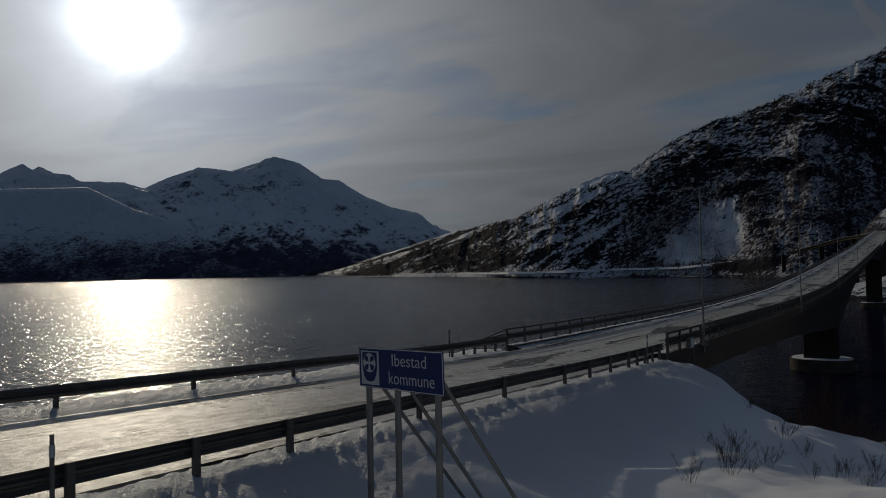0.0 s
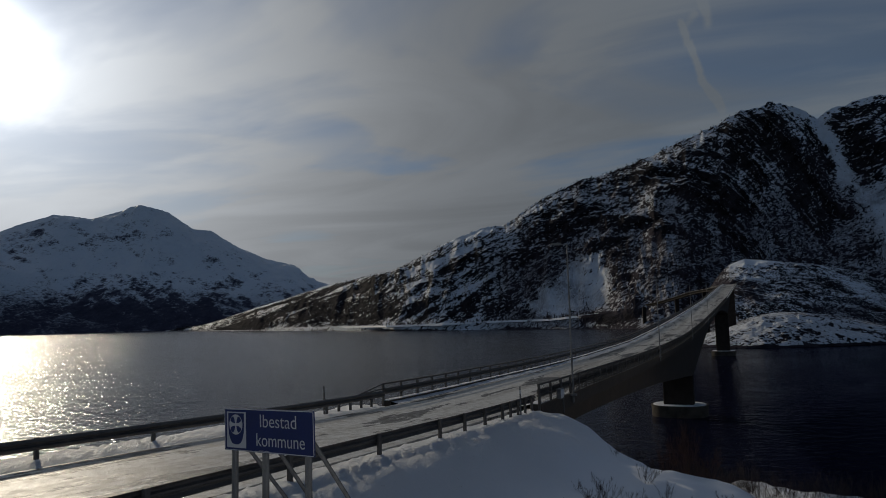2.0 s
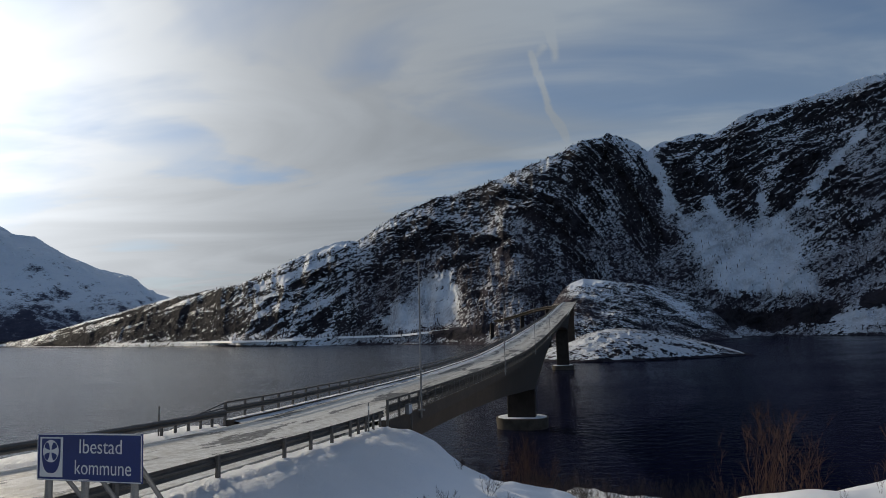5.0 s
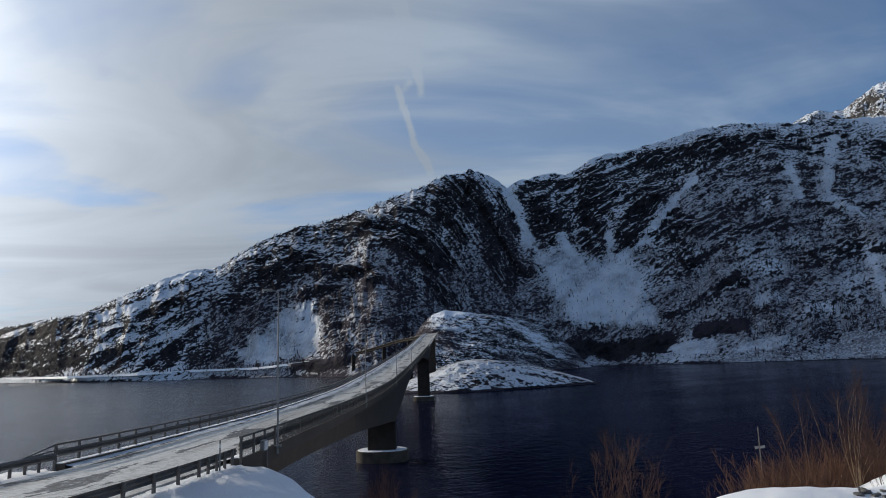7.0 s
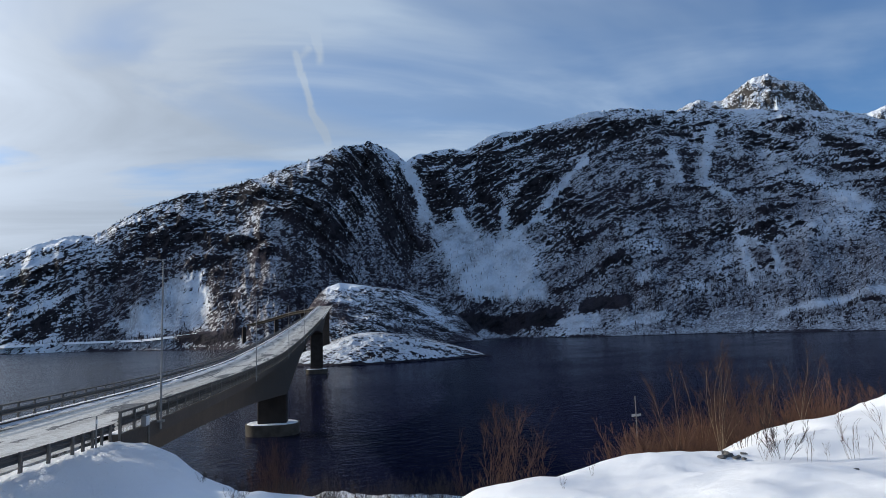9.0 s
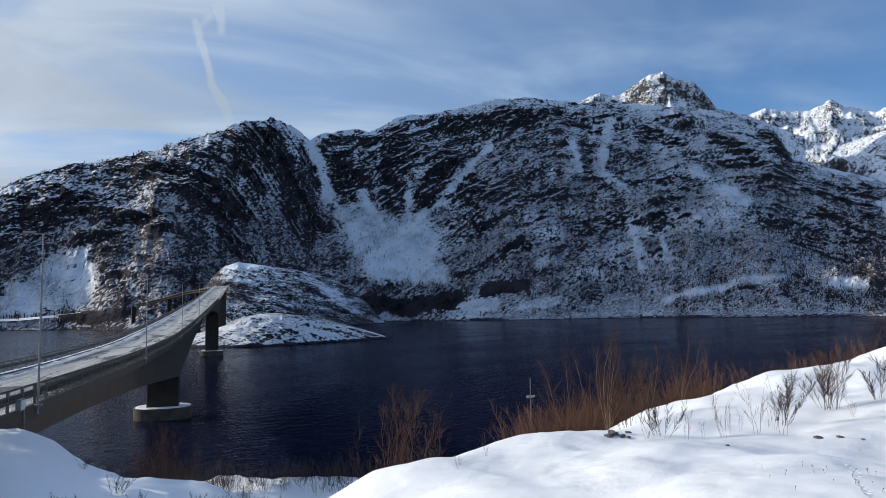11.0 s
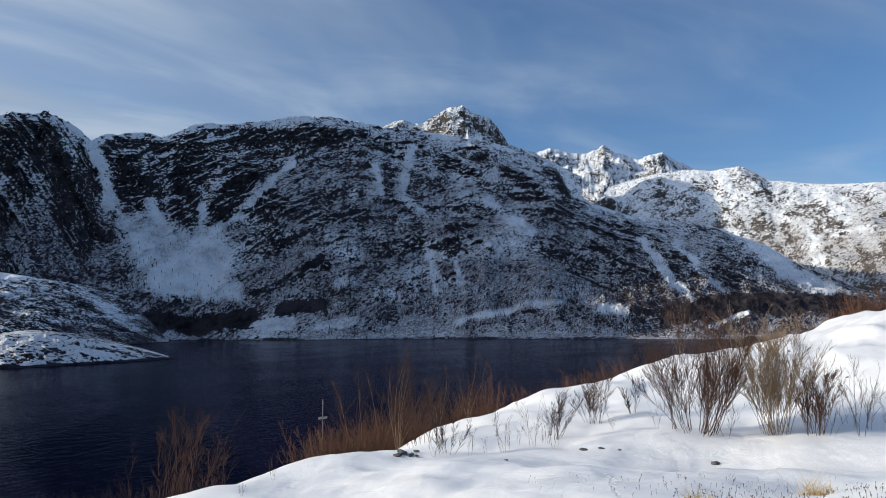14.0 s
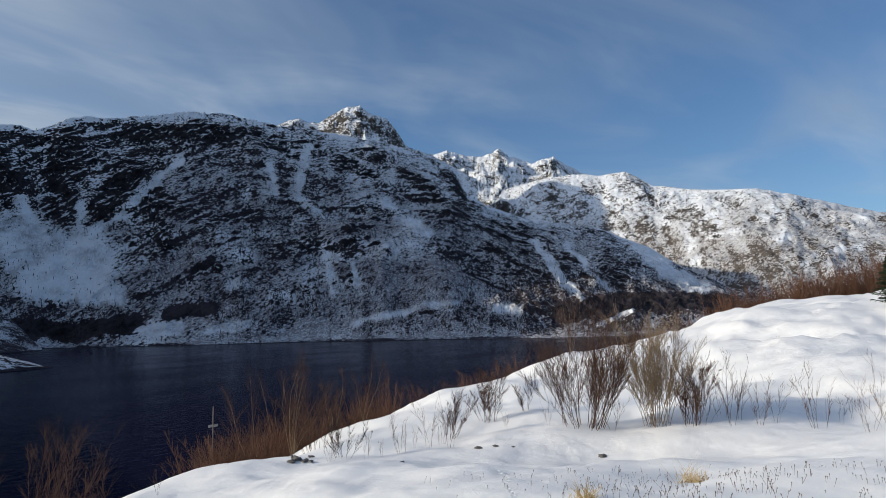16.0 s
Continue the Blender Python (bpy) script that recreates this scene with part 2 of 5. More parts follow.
CONCRETE = plain("weathered_concrete", (0.085, 0.070, 0.058), 0.85, 0.0, 0.25, 0.5, 0.2)
# same concrete, darker: the deck's shade on the piers is put into the colour
PIER = plain("darkened_concrete", (0.036, 0.029, 0.025), 0.8, 0.0, 0.3, 0.6, 0.2)
FOOTING = plain("stained_footing_concrete", (0.075, 0.064, 0.052), 0.85, 0.0, 0.4, 0.8, 0.2)
STEEL = plain("galvanised_steel", (0.20, 0.20, 0.20), 0.55, 0.7, 0.25, 4.0)
RAIL = plain("weathered_rail_steel", (0.13, 0.12, 0.11), 0.6, 0.5, 0.3, 3.0)
TWIG = plain("birch_twig", (0.095, 0.056, 0.040), 0.9, 0.0, 0.35, 5.0)
TWIG_RED = plain("willow_twig", (0.112, 0.062, 0.042), 0.9, 0.0, 0.35, 5.0)
TWIG_PALE = plain("pale_twig", (0.30, 0.22, 0.14), 0.9, 0.0, 0.3, 5.0)
TWIG_DARK = plain("dark_twig", (0.055, 0.042, 0.036), 0.9, 0.0, 0.3, 5.0)
WOODS = plain("bare_birch_woods", (0.040, 0.034, 0.038), 0.95, 0.0, 0.5, 0.05)
BLUE = plain("sign_blue", (0.008, 0.022, 0.12), 0.45, 0.0, 0.12, 2.0)
WHITE = plain("sign_white", (0.55, 0.56, 0.57), 0.5, 0.0, 0.05, 2.0)
STRAW = plain("dry_grass", (0.52, 0.38, 0.16), 0.9, 0.0, 0.3, 9.0)
NEEDLES = plain("spruce_needles", (0.025, 0.04, 0.022), 0.9, 0.0, 0.4, 5.0)
STONE = plain("grey_stone", (0.13, 0.125, 0.12), 0.9, 0.0, 0.35, 6.0, 0.5)


# ---- mesh helpers ----
def smooth01(x):
    x = np.clip(x, 0.0, 1.0)
    return x * x * (3 - 2 * x)


def hash2(ix, iy, seed):
    h = (ix.astype(np.int64) * 374761393 + iy.astype(np.int64) * 668265263 + seed * 974711) & 0xFFFFFFFF
    h = ((h ^ (h >> 13)) * 1274126177) & 0xFFFFFFFF
    return ((h ^ (h >> 16)) & 0xFFFFFF) / float(0xFFFFFF)


def value_noise(x, y, seed=0):
    ix, iy = np.floor(x), np.floor(y)
    fx, fy = x - ix, y - iy
    fx, fy = fx * fx * fx * (fx * (fx * 6 - 15) + 10), fy * fy * fy * (fy * (fy * 6 - 15) + 10)
    a, b = hash2(ix, iy, seed), hash2(ix + 1, iy, seed)
    c, d = hash2(ix, iy + 1, seed), hash2(ix + 1, iy + 1, seed)
    return (a + (b - a) * fx) * (1 - fy) + (c + (d - c) * fx) * fy


def fbm(x, y, octaves=5, seed=0, gain=0.5, ridged=False):
    """Sum of noises; 0 in the mean, about -1 to 1."""
    out, amp, tot = np.zeros_like(x), 1.0, 0.0
    for o in range(octaves):
        v = 2 * value_noise(x + 17.3 * o, y - 9.1 * o, seed + o) - 1
        out += amp * ((1 - 2 * np.abs(v)) if ridged else v)
        tot += amp
        amp *= gain
        x, y = (x * 0.8 - y * 0.6) * 2.03, (x * 0.6 + y * 0.8) * 2.03
    return out / tot


def grid_mesh(name, X, Y, Z, mat, smooth=True):
    """A sheet from three arrays of the same shape."""
    h, w = X.shape
    me = bpy.data.meshes.new(name)
    me.vertices.add(h * w)
    me.vertices.foreach_set("co", np.stack([X, Y, Z], -1).astype(np.float32).ravel())
    i = np.arange(h * w).reshape(h, w)
    q = np.stack([i[:-1, :-1], i[:-1, 1:], i[1:, 1:], i[1:, :-1]], -1).reshape(-1, 4)
    me.loops.add(q.size)
    me.loops.foreach_set("vertex_index", q.ravel().astype(np.int32))
    me.polygons.add(len(q))
    me.polygons.foreach_set("loop_start", np.arange(0, q.size, 4, dtype=np.int32))
    me.polygons.foreach_set("use_smooth", np.full(len(q), smooth))
    me.update(calc_edges=True)
    me.materials.append(mat)
    return new(name, me)


def soup(name, verts, faces, mat, parent=None, smooth=False):
    me = bpy.data.meshes.new(name)
    me.from_pydata(verts, [], faces)
    me.materials.append(mat)
    if smooth:
        me.polygons.foreach_set("use_smooth", [True] * len(me.polygons))
    ob = new(name, me)
    ob.parent = parent
    return ob


def part(name, bm, mat, parent=None, label="", smooth=False):
    """Links a bmesh as one mesh object under a thing."""
    bmesh.ops.recalc_face_normals(bm, faces=bm.faces)
    me = bpy.data.meshes.new(name)
    bm.to_mesh(me)
    bm.free()
    me.materials.append(mat)
    for p in me.polygons:
        p.use_smooth = smooth
    ob = new(name, me)
    ob.parent = parent
    return tagged(ob, label) if label else ob


def box_bm(size, centre=(0, 0, 0), bevel=0.0, bm=None, turn=None):
    bm = bm or bmesh.new()
    m = Matrix.Translation(centre) @ (turn or Matrix()) @ Matrix.Diagonal((*size, 1))
    made = bmesh.ops.create_cube(bm, size=1.0, matrix=m)["verts"]
    if bevel:
        edges = list({e for v in made for e in v.link_edges})
        bmesh.ops.bevel(bm, geom=edges, offset=bevel, segments=1, affect="EDGES")
    return bm


def rod_bm(a, b, r, r2=None, sides=8, bm=None):
    bm = bm or bmesh.new()
    a, b = Vector(a), Vector(b)
    m = Matrix.Translation((a + b) / 2) @ (b - a).to_track_quat("Z", "Y").to_matrix().to_4x4()
    bmesh.ops.create_cone(bm, cap_ends=True, segments=sides, radius1=r, radius2=r if r2 is None else r2, depth=(b - a).length, matrix=m)
    return bm


def sweep_bm(path, section, side, bm=None, closed=True):
    """A section of (sideways, up) points carried along a path of points; side(i) is the way to the right."""
    bm = bm or bmesh.new()
    rings = []
    for i, p in enumerate(path):
        r = side(i)
        rings.append([bm.verts.new(Vector(p) + r * a + Vector((0, 0, b))) for a, b in section])
    n = len(section)
    for A, B in zip(rings[:-1], rings[1:]):
        for k in range(n if closed else n - 1):
            bm.faces.new((A[k], A[(k + 1) % n], B[(k + 1) % n], B[k]))
    if closed:
        bm.faces.new(rings[0])
        bm.faces.new(rings[-1][::-1])
    return bm


# ---- the sea ----
rad = np.concatenate([np.linspace(0, 60, 4), np.geomspace(90, 4980, 40)])
ang = np.linspace(0, 2 * math.pi, 145)
A, R = np.meshgrid(ang, rad)
tagged(grid_mesh("water", R * np.sin(A), R * np.cos(A), np.zeros_like(R), WATER), "dark blue sea of the sound with small wind waves", "water", kind="structure")

# ---- mountains, as crest lines seen from the shore: bearing, height in degrees ----
def seg_dist(b, e, pts, wide=1.0):
    """Distance of (b, e) from a polyline, in degrees; sideways weighted by wide."""
    best = np.full_like(b, 99.0)
    for (x0, y0), (x1, y1) in zip(pts[:-1], pts[1:]):
        dx, dy = x1 - x0, y1 - y0
        k = np.clip(((b - x0) * dx + (e - y0) * dy) / (dx * dx + dy * dy), 0, 1)
        best = np.minimum(best, np.hypot((b - x0 - k * dx) * wide, e - y0 - k * dy))
    return best


def blurred(v, step, wide):
    """v smoothed along its length by about wide degrees."""
    n = max(1, int(wide / step))
    k = np.hanning(2 * n + 3)[1:-1]
    return np.convolve(np.pad(v, n + 0, mode="edge"), k / k.sum(), mode="valid") if len(k) == 2 * n + 1 else v


def range_grid(b0, b1, step, crest, crest_d, shore_d, back, rows, power=1.2, rough=0.05, seed=1, foot=0.0, crag=0.06, scale=150.0, rise=0.12, spread=6.0, tooth=0.0, ribs=0.0):
    """A mountain side from its shore to its crest and some way behind it."""
    cb, ce = np.array(crest)[:, 0], np.array(crest)[:, 1]
    b = np.arange(b0, b1 + step / 2, step)
    e = np.interp(b, cb, ce)
    dc = np.interp(b, *np.array(crest_d).T)
    ds = np.interp(b, *np.array(shore_d).T)
    dc, ds = blurred(dc, step, 3.5), blurred(ds, step, 3.5)
    zc = EYE + dc * np.tan(np.radians(e))
    if tooth:
        zc = zc + tooth * fbm(b * dc / 1500, b * 0, 5, seed + 60, 0.6, True)
    t = np.concatenate([np.linspace(-0.03, 1.0, rows), np.linspace(1.0, 1.0 + back, 9)[1:]])
    Bg, T = np.meshgrid(b, t)
    Dg = ds + (dc - ds) * T
    X, Y = Dg * np.sin(np.radians(Bg)), Dg * np.cos(np.radians(Bg))
    tt = np.clip(T, 0, 1)
    # below the crest its notches widen into gullies
    levels = [zc] + [blurred(zc, step, w * spread) for w in (0.125, 0.25, 0.5, 1.0)]
    pick = (1 - tt) ** 0.8 * 4 * 0.999
    pick = np.where(T > 1, np.clip((T - 1) * 4, 0, 2), pick)
    i0 = np.floor(pick).astype(int)
    stack = np.stack(levels)
    cols = np.broadcast_to(np.arange(len(b)), T.shape)
    Zc = stack[i0, cols] * (1 - pick + i0) + stack[i0 + 1, cols] * (pick - i0)
    Z = foot * smooth01(T * 14) + (Zc - foot) * tt ** power
    mask = smooth01(tt * 6) * (1 - smooth01((tt - 0.88) / 0.12) * 0.9)
    big = fbm(X / (scale * 3), Y / (scale * 3), 4, seed, 0.5, True)
    small = fbm(X / scale, Y / scale, 5, seed + 20, 0.55, True)
    Z = Z + mask * np.maximum(Zc, 5) * (rough * big + crag * 0.6 * small)
    if ribs:
        lat = np.radians(Bg) * 1500
        Z = Z + mask * ribs * (fbm(lat / 75, Dg / 220, 4, seed + 31, 0.55, True) + 0.35 * fbm(lat / 22, Dg / 70, 3, seed + 33, 0.6, True))
    Z = Z + np.clip(T - 1, 0, 9) * zc * rise
    Z = np.where(T < 0, T * 200, Z)
    return Bg, T, Dg, X, Y, Z, zc


def steepness(X, Y, Z):
    """Upward part of the normal of a sheet."""
    ax_, ay_, az_ = np.gradient(X, axis=0), np.gradient(Y, axis=0), np.gradient(Z, axis=0)
    bx_, by_, bz_ = np.gradient(X, axis=1), np.gradient(Y, axis=1), np.gradient(Z, axis=1)
    nx, ny, nz = ay_ * bz_ - az_ * by_, az_ * bx_ - ax_ * bz_, ax_ * by_ - ay_ * bx_
    return np.abs(nz) / (np.sqrt(nx * nx + ny * ny + nz * nz) + 1e-9)


def set_attr(ob, name, values):
    """A value for each point of a sheet, for its material."""
    a = ob.data.attributes.new(name, "FLOAT", "POINT")
    a.data.foreach_set("value", np.clip(values, -0.8, 1.6).astype(np.float32).ravel())


# the far range beyond the fjord
CREST_A = [(-60, 6.0), (-45, 7.0), (-32.3, 7.2), (-31, 7.95), (-30.4, 7.5), (-30, 7.8), (-29.1, 7.35), (-28.1, 7.3), (-27.4, 6.85), (-24.5, 6.9), (-23.1, 6.45), (-21.5, 7.3),
           (-19.2, 8.15), (-16.7, 7.95), (-14.8, 8.6), (-13.5, 9.18), (-11.5, 8.7), (-9.7, 7.5), (-8.3, 7.35), (-6.3, 6.05), (-4.2, 5.15), (-1.9, 4.6), (-0.7, 3.55), (0.8, 3.0), (4, 1.5), (7, 0.3)]
Bg, T, Dg, X, Y, Z, zc = range_grid(-60, 7, 0.12, CREST_A, [(-60, 4500), (7, 4500)], [(-60, 3600), (7, 3600)], 0.10, 120, 1.0, 0.06, 3, 0.0, 0.09, 260.0, 0.12, 6.0, 4.0, 26.0)
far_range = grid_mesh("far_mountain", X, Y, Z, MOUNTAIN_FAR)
lat = np.radians(Bg) * 4000
bare = 0.5 * fbm(lat / 190, Z / 130, 5, 71, 0.6) + 0.45 * fbm((lat + Z) / 60, (Z - 0.4 * lat) / 150, 4, 72, 0.6)
cover = 0.94 - 0.55 * smooth01((1.05 - Z / 340)) + 0.75 * bare + 1.2 * (np.minimum(steepness(X, Y, Z), 0.9) - 0.82)
wood = smooth01(1 - Z / 260)
set_attr(far_range, "cover", cover)
set_attr(far_range, "wood", wood)
tagged(far_range, "snowy mountain range across the fjord, blue haze painted into its rock", "mountain", kind="structure")
CREST_A2 = [(-60, 5.6), (-32.4, 6.05), (-30.3, 6.2), (-26.9, 6.4), (-25.6, 5.75), (-23.9, 4.9), (-21.3, 4.1), (-18, 2.2), (-15, 0.4)]
Bg, T, Dg, X, Y, Z, zc = range_grid(-60, -15, 0.12, CREST_A2, [(-60, 4000), (-15, 3800)], [(-60, 3500), (-15, 3580)], 0.10, 70, 1.0, 0.05, 5, 0.0, 0.07, 240.0, 0.12, 6.0, 0.0, 18.0)
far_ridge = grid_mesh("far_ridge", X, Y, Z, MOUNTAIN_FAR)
bare = 0.6 * fbm(np.radians(Bg) * 4000 / 150 - Z / 200, Z / 120, 5, 73, 0.6)
cover = 0.90 - 0.60 * smooth01(1.05 - Z / 340) + 0.5 * bare
set_attr(far_ridge, "cover", cover)
set_attr(far_ridge, "wood", smooth01(1 - Z / 260))
tagged(far_ridge, "lower snowy shoulder in front of the far range", "mountain", kind="structure")

# the mountain on the island shore opposite
CREST_B = [(-11.5, -0.35), (-10.2, -0.2), (-8.4, 0.05), (-6.1, 0.75), (-3.8, 1.45), (-1, 2.2), (1.3, 2.95), (4.1, 3.5), (6.1, 3.9), (8.3, 5.0), (10.1, 6.05), (12.4, 6.85), (14.4, 7.4), (15.2, 7.4), (16.8, 8.4),
           (18.9, 9.7), (21.2, 10.6), (24.2, 11.25), (26.8, 12.15), (29.1, 12.95), (31.8, 13.85), (34.1, 14.9), (36.3, 15.25), (37.9, 14.6), (39.2, 13.55), (40.3, 14.3), (42.6, 14.6), (44.2, 14.45), (46.5, 15.6),
           (49.8, 16.05), (52.6, 16.5), (54.5, 16.85), (58.1, 16.75), (61.6, 16.3), (64.9, 15.9), (68.6, 15.3), (71.2, 14.9), (73.3, 14.15), (75.9, 12.95), (77, 10.85), (78.7, 9.85)]
CREST_B2 = [(82.3, 8.55), (85, 8.2), (87.8, 7.6), (91.6, 5.9), (93.7, 4.45), (97.2, 2.6), (102, 1.0), (110, -0.6)]
SHORE_B = [(-11.5, 2950), (-8.4, 2300), (-3.8, 1760), (0.8, 1530), (5.4, 1220), (10, 1120), (13, 1110), (17, 1060), (20, 1010), (22.5, 985), (25, 915), (27, 862), (29, 862), (32, 960), (35, 1040), (44, 1090), (47, 1130), (52, 1090), (56, 1070), (64, 1120), (72, 1080), (84, 1050), (91, 1040), (100, 1000), (110, 960)]
TOP_B = [(-11.5, 3000), (-8.4, 2400), (-3.8, 1900), (0.8, 1690), (5.4, 1420), (10, 1330), (17, 1310), (24, 1290), (28, 1250), (31, 1240), (36, 1260), (39.2, 1330), (46, 1430), (52, 1540), (60, 1720), (68, 1930), (75, 2100), (78, 2210), (82, 2350), (90, 2400), (97, 2150), (110, 1500)]
STEP_B = 0.078
Bg, T, Dg, X, Y, Z, zc = range_grid(-11.5, 110, STEP_B, CREST_B + CREST_B2, TOP_B, SHORE_B, 0.8, 275, 1.28, 0.05, 7, 0.0, 0.05, 130.0, 0.14, 7.0, 5.0, 14.0)
bench = smooth01((26 - Bg) / 4) * smooth01((Bg + 4) / 6) * (1 - smooth01((T - 0.12) / 0.3))
level = np.interp(Bg, [-4, 3, 10, 14, 18.7, 22, 25, 27], [7, 9, 11, 13.5, 14.5, 20, 27, 30])
Z = Z * (1 - bench) + bench * (level * smooth01(T / 0.05) + np.clip(T - 0.075, 0, 9) / 0.925 * (np.maximum(Z, 0) - level * T))


def strata(Bg, Z, far, slopes, seed):
    """Places along and across the rock's layers, whose slope changes with the bearing."""
    b = Bg[0]
    s = np.interp(b, *np.array(slopes).T)
    h = np.cumsum(s) * radians(b[1] - b[0]) * far
    lat = np.radians(Bg) * far
    v = Z - h[None, :] + 20 * fbm(lat / 190, Z / 140, 3, seed)
    return lat, lat + 0.5 * Z, v


SLOPES_B = [(-11, 0.35), (5, 0.45), (15, 0.45), (22, 0.30), (27, -0.05), (31, -0.55), (35, -1.2), (39, -1.4), (40.5, -0.2), (42, 0.5), (46, 0.65), (52, 0.5), (60, 0.42), (70, 0.32), (76, -0.1), (80, -0.5), (90, -0.6), (110, -0.4)]
LAT, lay_u, lay_v = strata(Bg, Z, 1500.0, SLOPES_B, 86)
RAG = 0.6 * fbm(LAT / 30, Z / 30, 5, 95, 0.65)
RAG2 = fbm(LAT / 70, Z / 45, 3, 96)
E_ = np.degrees(np.arctan2(Z - EYE, Dg))
blocks = fbm(LAT / 150, Z / 90, 4, 83, 0.55)
# where bare crags stand out of the slope
rock = smooth01((0.8 * blocks + 0.6 * fbm(lay_u / 70, lay_v / 26, 5, 82, 0.62) + 0.03 * (E_ - 9) + 0.22 * smooth01((Bg - 74) / 4) + 0.2 * smooth01((Bg - 79) / 3) - 0.08) * 2.4)


def crag(points, r, amount=1.0):
    """Adds a bare crag along a line on the mountain."""
    global rock
    rock = np.maximum(rock, amount * smooth01((1.7 * r - seg_dist(Bg + 0.5 * RAG2, E_ + 0.35 * RAG, points) + 0.7 * RAG * r) / (1.1 * r)))


for pts_, r_ in (([(24.5, 11.0), (26.7, 11.2), (28.6, 10.6)], 0.5), ([(28.6, 10.8), (30.9, 9.9), (33.0, 8.1)], 0.75), ([(22.4, 5.6), (24.9, 5.6)], 0.6), ([(25.1, 7.4), (27.8, 6.8)], 0.5), ([(35.2, 14.2), (37.4, 10.7), (39.2, 6.5)], 0.9), ([(33.6, 12.6), (35.0, 9.6)], 0.5),
               ([(40.0, 13.5), (43.8, 14.1)], 0.4), ([(44.2, 14.0), (46.3, 14.5)], 0.5), ([(41.6, 12.4), (43.0, 9.9)], 0.8), ([(45.6, 9.2), (46.2, 12.4)], 0.9), ([(48.8, 9.4), (50.8, 12.4)], 0.9), ([(50.4, 15.2), (54.8, 15.5)], 0.5), ([(51.5, 9.4), (53.6, 6.8)], 0.6),
               ([(55.3, 4.7), (57.1, 5.1)], 0.3), ([(61.5, 6.3), (64.6, 7.3)], 0.5), ([(74.7, 6.6), (78.5, 4.1), (82.5, 1.6)], 0.45), ([(80.2, 6.0), (82.2, 3.8)], 0.9), ([(75.6, 13.0), (77.4, 10.3)], 0.7), ([(72.0, 12.6), (74.4, 11.0)], 0.5), ([(66.5, 13.6), (69.0, 12.6)], 0.5), ([(57.5, 8.9), (60.2, 9.3)], 0.35),
               ([(19.5, 7.2), (23.0, 8.4)], 0.6), ([(16.2, 5.0), (19.8, 6.4)], 0.7), ([(76.0, 1.0), (80.5, 0.4)], 0.4), ([(84.5, 5.2), (87.0, 3.6)], 0.5), ([(88.0, 5.8), (90.0, 4.2)], 0.5)):
    crag(pts_, r_)
inside = smooth01(T * 8) * (1 - smooth01((T - 0.9) / 0.1) * 0.8)
ledge = fbm(lay_u / 36, lay_v / 17, 4, 81, 0.58, True)
notch = fbm(lay_u / 12, lay_v / 6.0, 3, 84, 0.6, True)
joint = fbm(LAT / 26 + 0.4 * RAG2, Z / 120, 3, 85, 0.6, True)
push = inside * ((10.0 + 8.0 * rock) * fbm(lay_u / 150, lay_v / 60, 3, 93, 0.5, True) + (2.0 + 7.0 * rock) * ledge + (0.8 + 3.4 * rock) * notch + (1.0 + 2.5 * rock) * joint)
Dg = Dg - push
X, Y = Dg * np.sin(np.radians(Bg)), Dg * np.cos(np.radians(Bg))
main_mountain = grid_mesh("mountain", X, Y, Z, MOUNTAIN)
E_ = np.degrees(np.arctan2(Z - EYE, Dg))
steep = steepness(X, Y, Z)
thin = 0.7 * fbm(lay_u / 12, lay_v / 5.5, 4, 87, 0.7) + 0.3 * fbm(lay_u / 50, lay_v / 9, 3, 92, 0.6)
drops = fbm(LAT / 18 + 0.35 * fbm(LAT / 60, Z / 60, 2, 90), Z / 150, 4, 88, 0.6)
on_rock = 0.38 + 0.34 * thin + 1.5 * (steep - 0.74) + 0.12 * drops
on_slope = 0.69 + 0.30 * thin + 0.9 * (steep - 0.80) + 0.25 * drops + 0.15 * blocks
cover = on_rock * rock + on_slope * (1 - rock)
# the low western shoulder is brown with scrub, in bands along the layers
west = smooth01((17 - Bg) / 5)
cover = cover + west * (0.9 * fbm(lay_u / 80, lay_v / 10, 4, 89, 0.6) - 0.02 - 0.20 * smooth01((4.2 - E_) / 3))
wood = smooth01((1.05 - T) * 1.6) * smooth01((fbm(LAT / 90, Z / 60, 5, 91, 0.6) + 0.68) * 1.1) * (1 - 0.6 * rock)
wood = wood * (1 - 0.75 * west)
dome = smooth01((34.0 - Bg) / 4) * smooth01((Bg - 14) / 4)
cover = cover - 0.10 * dome - 0.12 * smooth01((Bg - 79) / 3) + 0.10 * smooth01((Bg - 33) / 2) * smooth01((40 - Bg) / 2)
cover = cover + 0.40 * smooth01((T - 0.955) / 0.03) * smooth01((Bg - 28) / 6) * smooth01((fbm(LAT / 40, LAT * 0, 3, 97) + 0.4) * 3)
wood = np.maximum(wood, 0.85 * dome * smooth01((9.5 - E_) / 4) * smooth01((blocks + 0.8) * 1.4) * (1 - 0.5 * rock))
wood = np.maximum(wood, 0.95 * smooth01((5.5 - E_) / 3.5) * smooth01((Bg - 51) / 4) * smooth01((blocks + 0.7) * 1.6))


def fan(points, inner, outer, amount, wide=1.0):
    """Adds snow (or takes it) along a line on the mountain."""
    global cover, wood
    k = smooth01((outer - seg_dist(Bg + 0.5 * RAG2, E_ + 0.3 * RAG, points, wide) + RAG * min(outer, 1.0)) / (outer - inner))
    cover = cover * (1 - k * min(1.0, abs(amount))) + k * (amount if amount > 0 else 0.6 * amount)
    wood = wood * (1 - 0.85 * k * smooth01(0.35 + 1.4 * abs(RAG2)))


